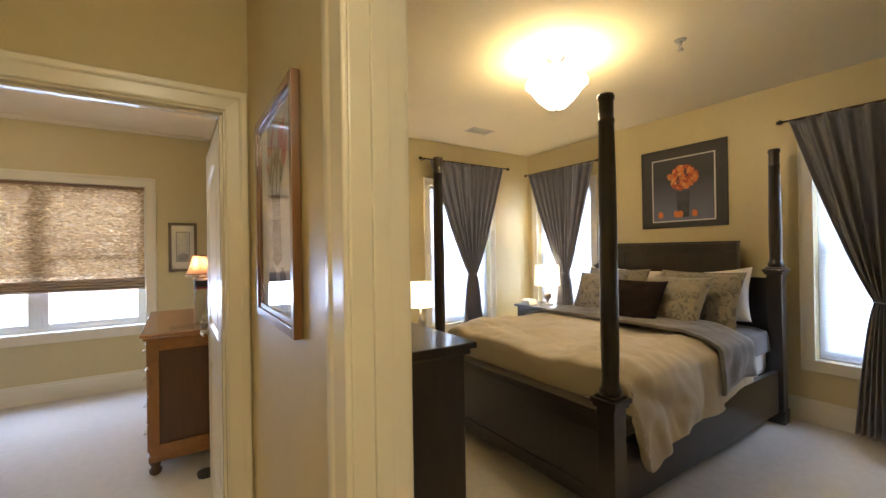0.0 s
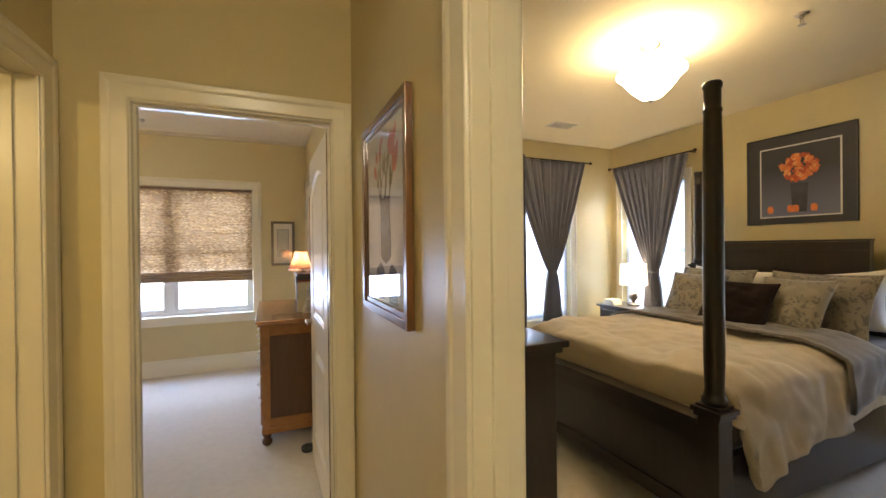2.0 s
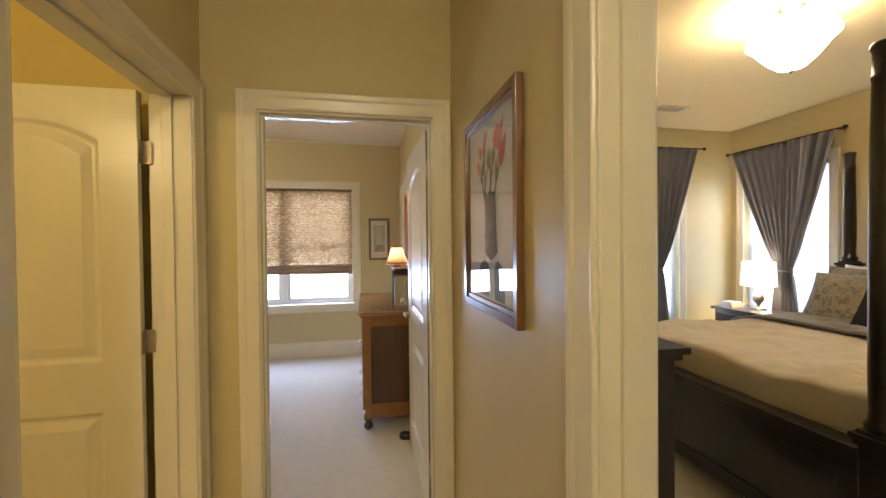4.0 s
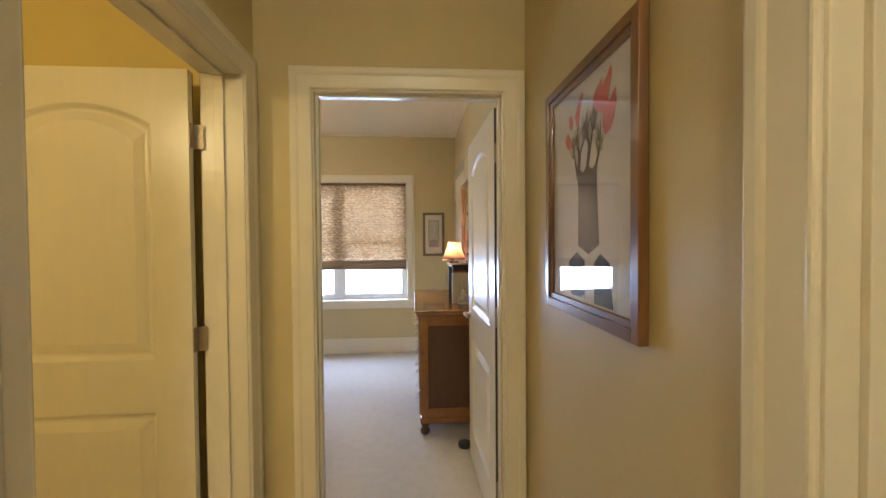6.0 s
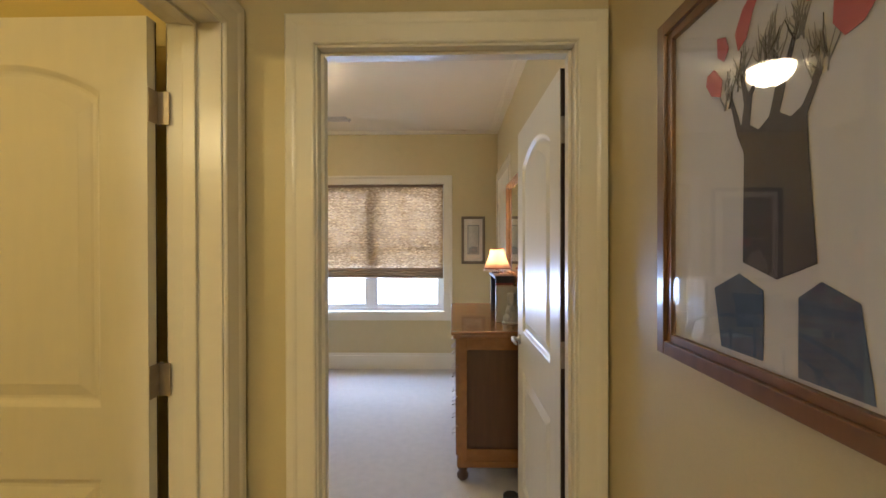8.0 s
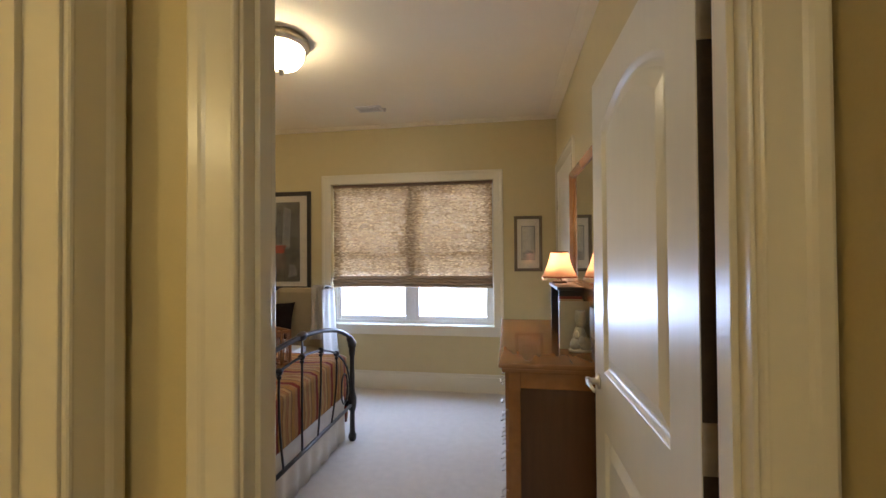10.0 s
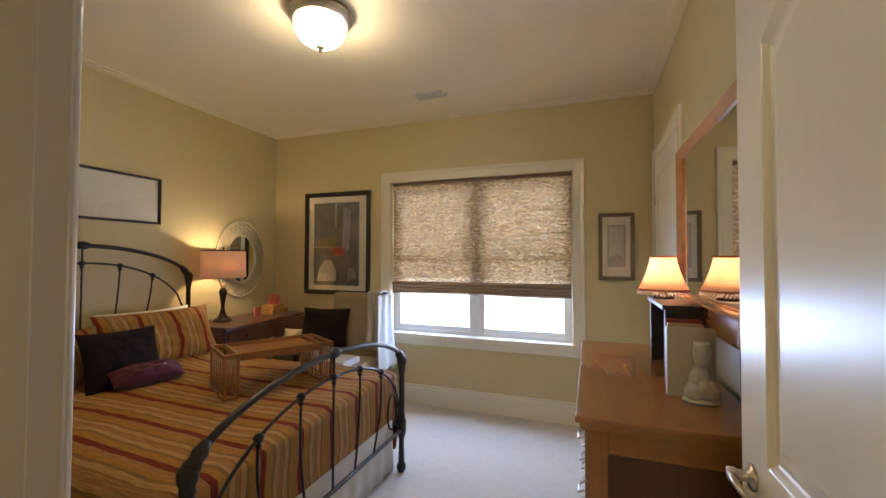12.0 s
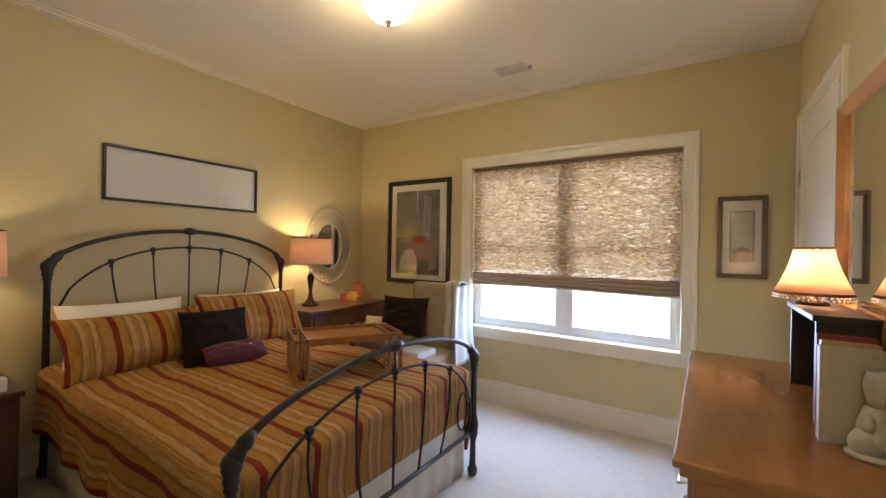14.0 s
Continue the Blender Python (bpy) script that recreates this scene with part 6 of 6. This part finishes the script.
rod("y", 5.50, -1, 4.03, 5.35, 2.49)
curtain("curtain", "y", 5.50, -1, 4.10, 5.28, 2.485, 1.11, 0.06, 4.74, 1.15, 0.11, 0.36, "grey curtain tied at the waist over the tall window")
rod("x", 5.785, -1, 4.33, 5.47, 2.44)
curtain("curtain", "x", 5.785, -1, 4.37, 5.42, 2.435, 1.11, 0.06, 4.83, 1.06, 0.12, 0.36, "grey curtain tied at the waist beside the nightstand")
rod("x", 5.785, -1, 1.40, 2.61, 2.405)
curtain("curtain", "x", 5.785, -1, 1.44, 2.57, 2.40, 1.00, 0.04, 2.05, 1.12, 0.12, 0.34, "grey curtain tied at the waist reaching the carpet")

# white venetian blinds inside the tall windows, closed against the glare
SLATM = mat("white_slat", (0.80, 0.82, 0.85), 0.5, vary=0.02)
let_through(SLATM, (0.92, 0.95, 1.0), 0.6)


def venetian(axis, face, a0, a1):
    hb = thing("venetian_blind", (face, (a0 + a1) / 2, 1.4) if axis == "x" else ((a0 + a1) / 2, face, 1.4), "white venetian blind lowered in the window", "blind", "venetian blinds")

    def B(p, q, a, b, c, d):
        return (p, q, a, b, c, d) if axis == "x" else (a, b, p, q, c, d)

    m, z, first = face + 0.062, WAZ[0] + 0.03, None
    while z < WAZ[1] - 0.05:
        if first is None:
            bm = bmesh.new()
            sec = [(m - 0.005, z - 0.012), (m + 0.001, z - 0.003), (m + 0.007, z + 0.012), (m + 0.006, z + 0.0125), (m, z - 0.0025), (m - 0.006, z - 0.0115)]
            ends = [[bm.verts.new((p, a, h) if axis == "x" else (a, p, h)) for p, h in sec] for a in (a0 + 0.012, a1 - 0.012)]
            for i in range(6):
                j = (i + 1) % 6
                bm.faces.new((ends[0][i], ends[0][j], ends[1][j], ends[1][i]))
            bm.faces.new(ends[0][::-1])
            bm.faces.new(ends[1])
            first, z0 = part("slat", bm, SLATM, hb), z
        else:
            o = new("slat", first.data)
            o.parent, o.location = hb, (0, 0, z - z0)
        z += 0.0255
    solid("head_rail", [B(face + 0.04, face + 0.082, a0 + 0.008, a1 - 0.008, WAZ[1] - 0.035, WAZ[1] - 0.002)], WHITEP, hb)
    solid("bottom_rail", [B(face + 0.05, face + 0.074, a0 + 0.012, a1 - 0.012, WAZ[0] + 0.006, WAZ[0] + 0.016)], WHITEP, hb)


venetian("y", AY1, *W1)
venetian("x", AX1, *W2)
venetian("x", AX1, *W3)

# chest by the doorway
cd = thing("chest_of_drawers", (2.45, 3.4, 0), "tall espresso wood dresser by the doorway", "dresser")
CX0, CX1, CY0, CY1, CZT = 2.12, 2.695, 2.755, 4.05, 1.03
solid("top_board", [(CX0, CX1, CY0, CY1, CZT - 0.028, CZT)], ESPRESSO, cd, bev=0.006)
solid("top_moulding", [(CX0 + 0.01, CX1 - 0.018, CY0 + 0.018, CY1 - 0.018, CZT - 0.055, CZT - 0.028)], ESPRESSO, cd, bev=0.01)
solid("carcass", [(CX0 + 0.02, CX1 - 0.04, CY0 + 0.04, CY1 - 0.04, 0.08, CZT - 0.055)], ESPRESSO, cd, bev=0.003)
for r in range(4):
    for c in range(2):
        y0 = CY0 + 0.065 + c * 0.575
        df = solid("drawer_front", [(CX1 - 0.04, CX1 - 0.022, y0, y0 + 0.56, 0.11 + r * 0.216, 0.11 + r * 0.216 + 0.205)], ESPRESSO, cd, bev=0.004)
        shape("drawer_knob", lambda b: lathe(b, [(0, -0.014), (0.012, -0.01), (0.014, 0), (0.012, 0.01), (0, 0.014)], (CX1 - 0.012, y0 + 0.28, 0.21 + r * 0.216), 10), BRONZE, df)
solid("plinth", [(CX0 + 0.02, CX1 - 0.03, CY0 + 0.03, CY1 - 0.03, 0, 0.08)], ESPRESSO, cd, bev=0.004)

# nightstand in the corner
nsa = thing("nightstand", (5.55, 5.0, 0), "espresso wood nightstand in the corner by the windows", "nightstand")
solid("body", [(5.34, 5.78, 4.74, 5.28, 0.08, 0.67)], ESPRESSO, nsa, bev=0.004)
solid("top_board", [(5.31, 5.79, 4.71, 5.31, 0.67, 0.70)], ESPRESSO, nsa, bev=0.006)
solid("drawer_front", [(5.325, 5.34, 4.77, 5.25, 0.45, 0.64)], ESPRESSO, nsa, bev=0.003)
solid("drawer_front", [(5.325, 5.34, 4.77, 5.25, 0.14, 0.43)], ESPRESSO, nsa, bev=0.003)
la = thing("table_lamp", (5.58, 4.98, 0.70), "chrome table lamp with a cream drum shade on the corner nightstand", "lamp", "table lamps")
shape("base", lambda b: lathe(b, [(0, 0), (0.07, 0), (0.07, 0.012), (0.02, 0.02), (0.018, 0.05), (0.05, 0.09), (0.055, 0.12), (0.035, 0.16), (0.012, 0.19), (0.01, 0.30), (0, 0.30)], (5.58, 4.98, 0.70), 18), NICKEL, la)
drum(la, (5.58, 4.98, 0.70), 0.142, 0.155, 0.25, 0.50, SHADE_C)
for k in range(3):
    solid("book", [(5.36, 5.50, 5.08 + 0.01 * k, 5.24 - 0.01 * k, 0.70 + 0.022 * k, 0.72 + 0.022 * k)], mat("pale_book", (0.5, 0.48, 0.44), 0.6), None, category="book", label="pale book stacked on the corner nightstand")
ta = thing("side_table", (3.72, 5.0, 0), "small dark side table by the window wall", "table")
solid("top_board", [(3.50, 3.94, 4.80, 5.22, 0.52, 0.55)], ESPRESSO, ta, bev=0.006)
for x in (3.54, 3.90):
    for y in (4.84, 5.18):
        solid("leg", [(x - 0.02, x + 0.02, y - 0.02, y + 0.02, 0, 0.52)], ESPRESSO, ta)
LBC = (3.72, 5.0, 0.55)
lb = thing("table_lamp", LBC, "table lamp with a cream drum shade on the side table", "lamp", "table lamps")
shape("base", lambda b: lathe(b, [(0, 0), (0.07, 0), (0.07, 0.012), (0.02, 0.02), (0.018, 0.05), (0.05, 0.09), (0.012, 0.19), (0.01, 0.34), (0, 0.34)], LBC, 18), NICKEL, lb)
drum(lb, LBC, 0.12, 0.135, 0.29, 0.54, SHADE_C)

LA = (3.85, 3.30)
lg = thing("ceiling_light", (*LA, H), "semi flush ceiling light with a bell shaped alabaster bowl", "ceiling light", "ceiling lights")
shape("canopy", lambda b: lathe(b, [(0, 0), (0.065, 0), (0.06, -0.02), (0.02, -0.03), (0.008, -0.035), (0.008, -0.12), (0, -0.12)], (*LA, H), 20), NICKEL, lg)
shape("cap", lambda b: lathe(b, [(0, -0.09), (0.03, -0.10), (0.035, -0.115), (0.0, -0.12)], (*LA, H), 20), NICKEL, lg)
shape("bowl", lambda b: lathe(b, [(0.205, -0.175), (0.21, -0.19), (0.18, -0.215), (0.155, -0.25), (0.12, -0.295), (0.065, -0.345), (0, -0.362)], (*LA, H), 36), BOWL, lg)
shape("finial", lambda b: lathe(b, [(0, -0.36), (0.014, -0.362), (0.014, -0.372), (0.006, -0.378), (0, -0.386)], (*LA, H), 12), NICKEL, lg)
shape("stem", lambda b: lathe(b, [(0, -0.12), (0.006, -0.12), (0.006, -0.36), (0, -0.36)], (*LA, H), 8), NICKEL, lg)
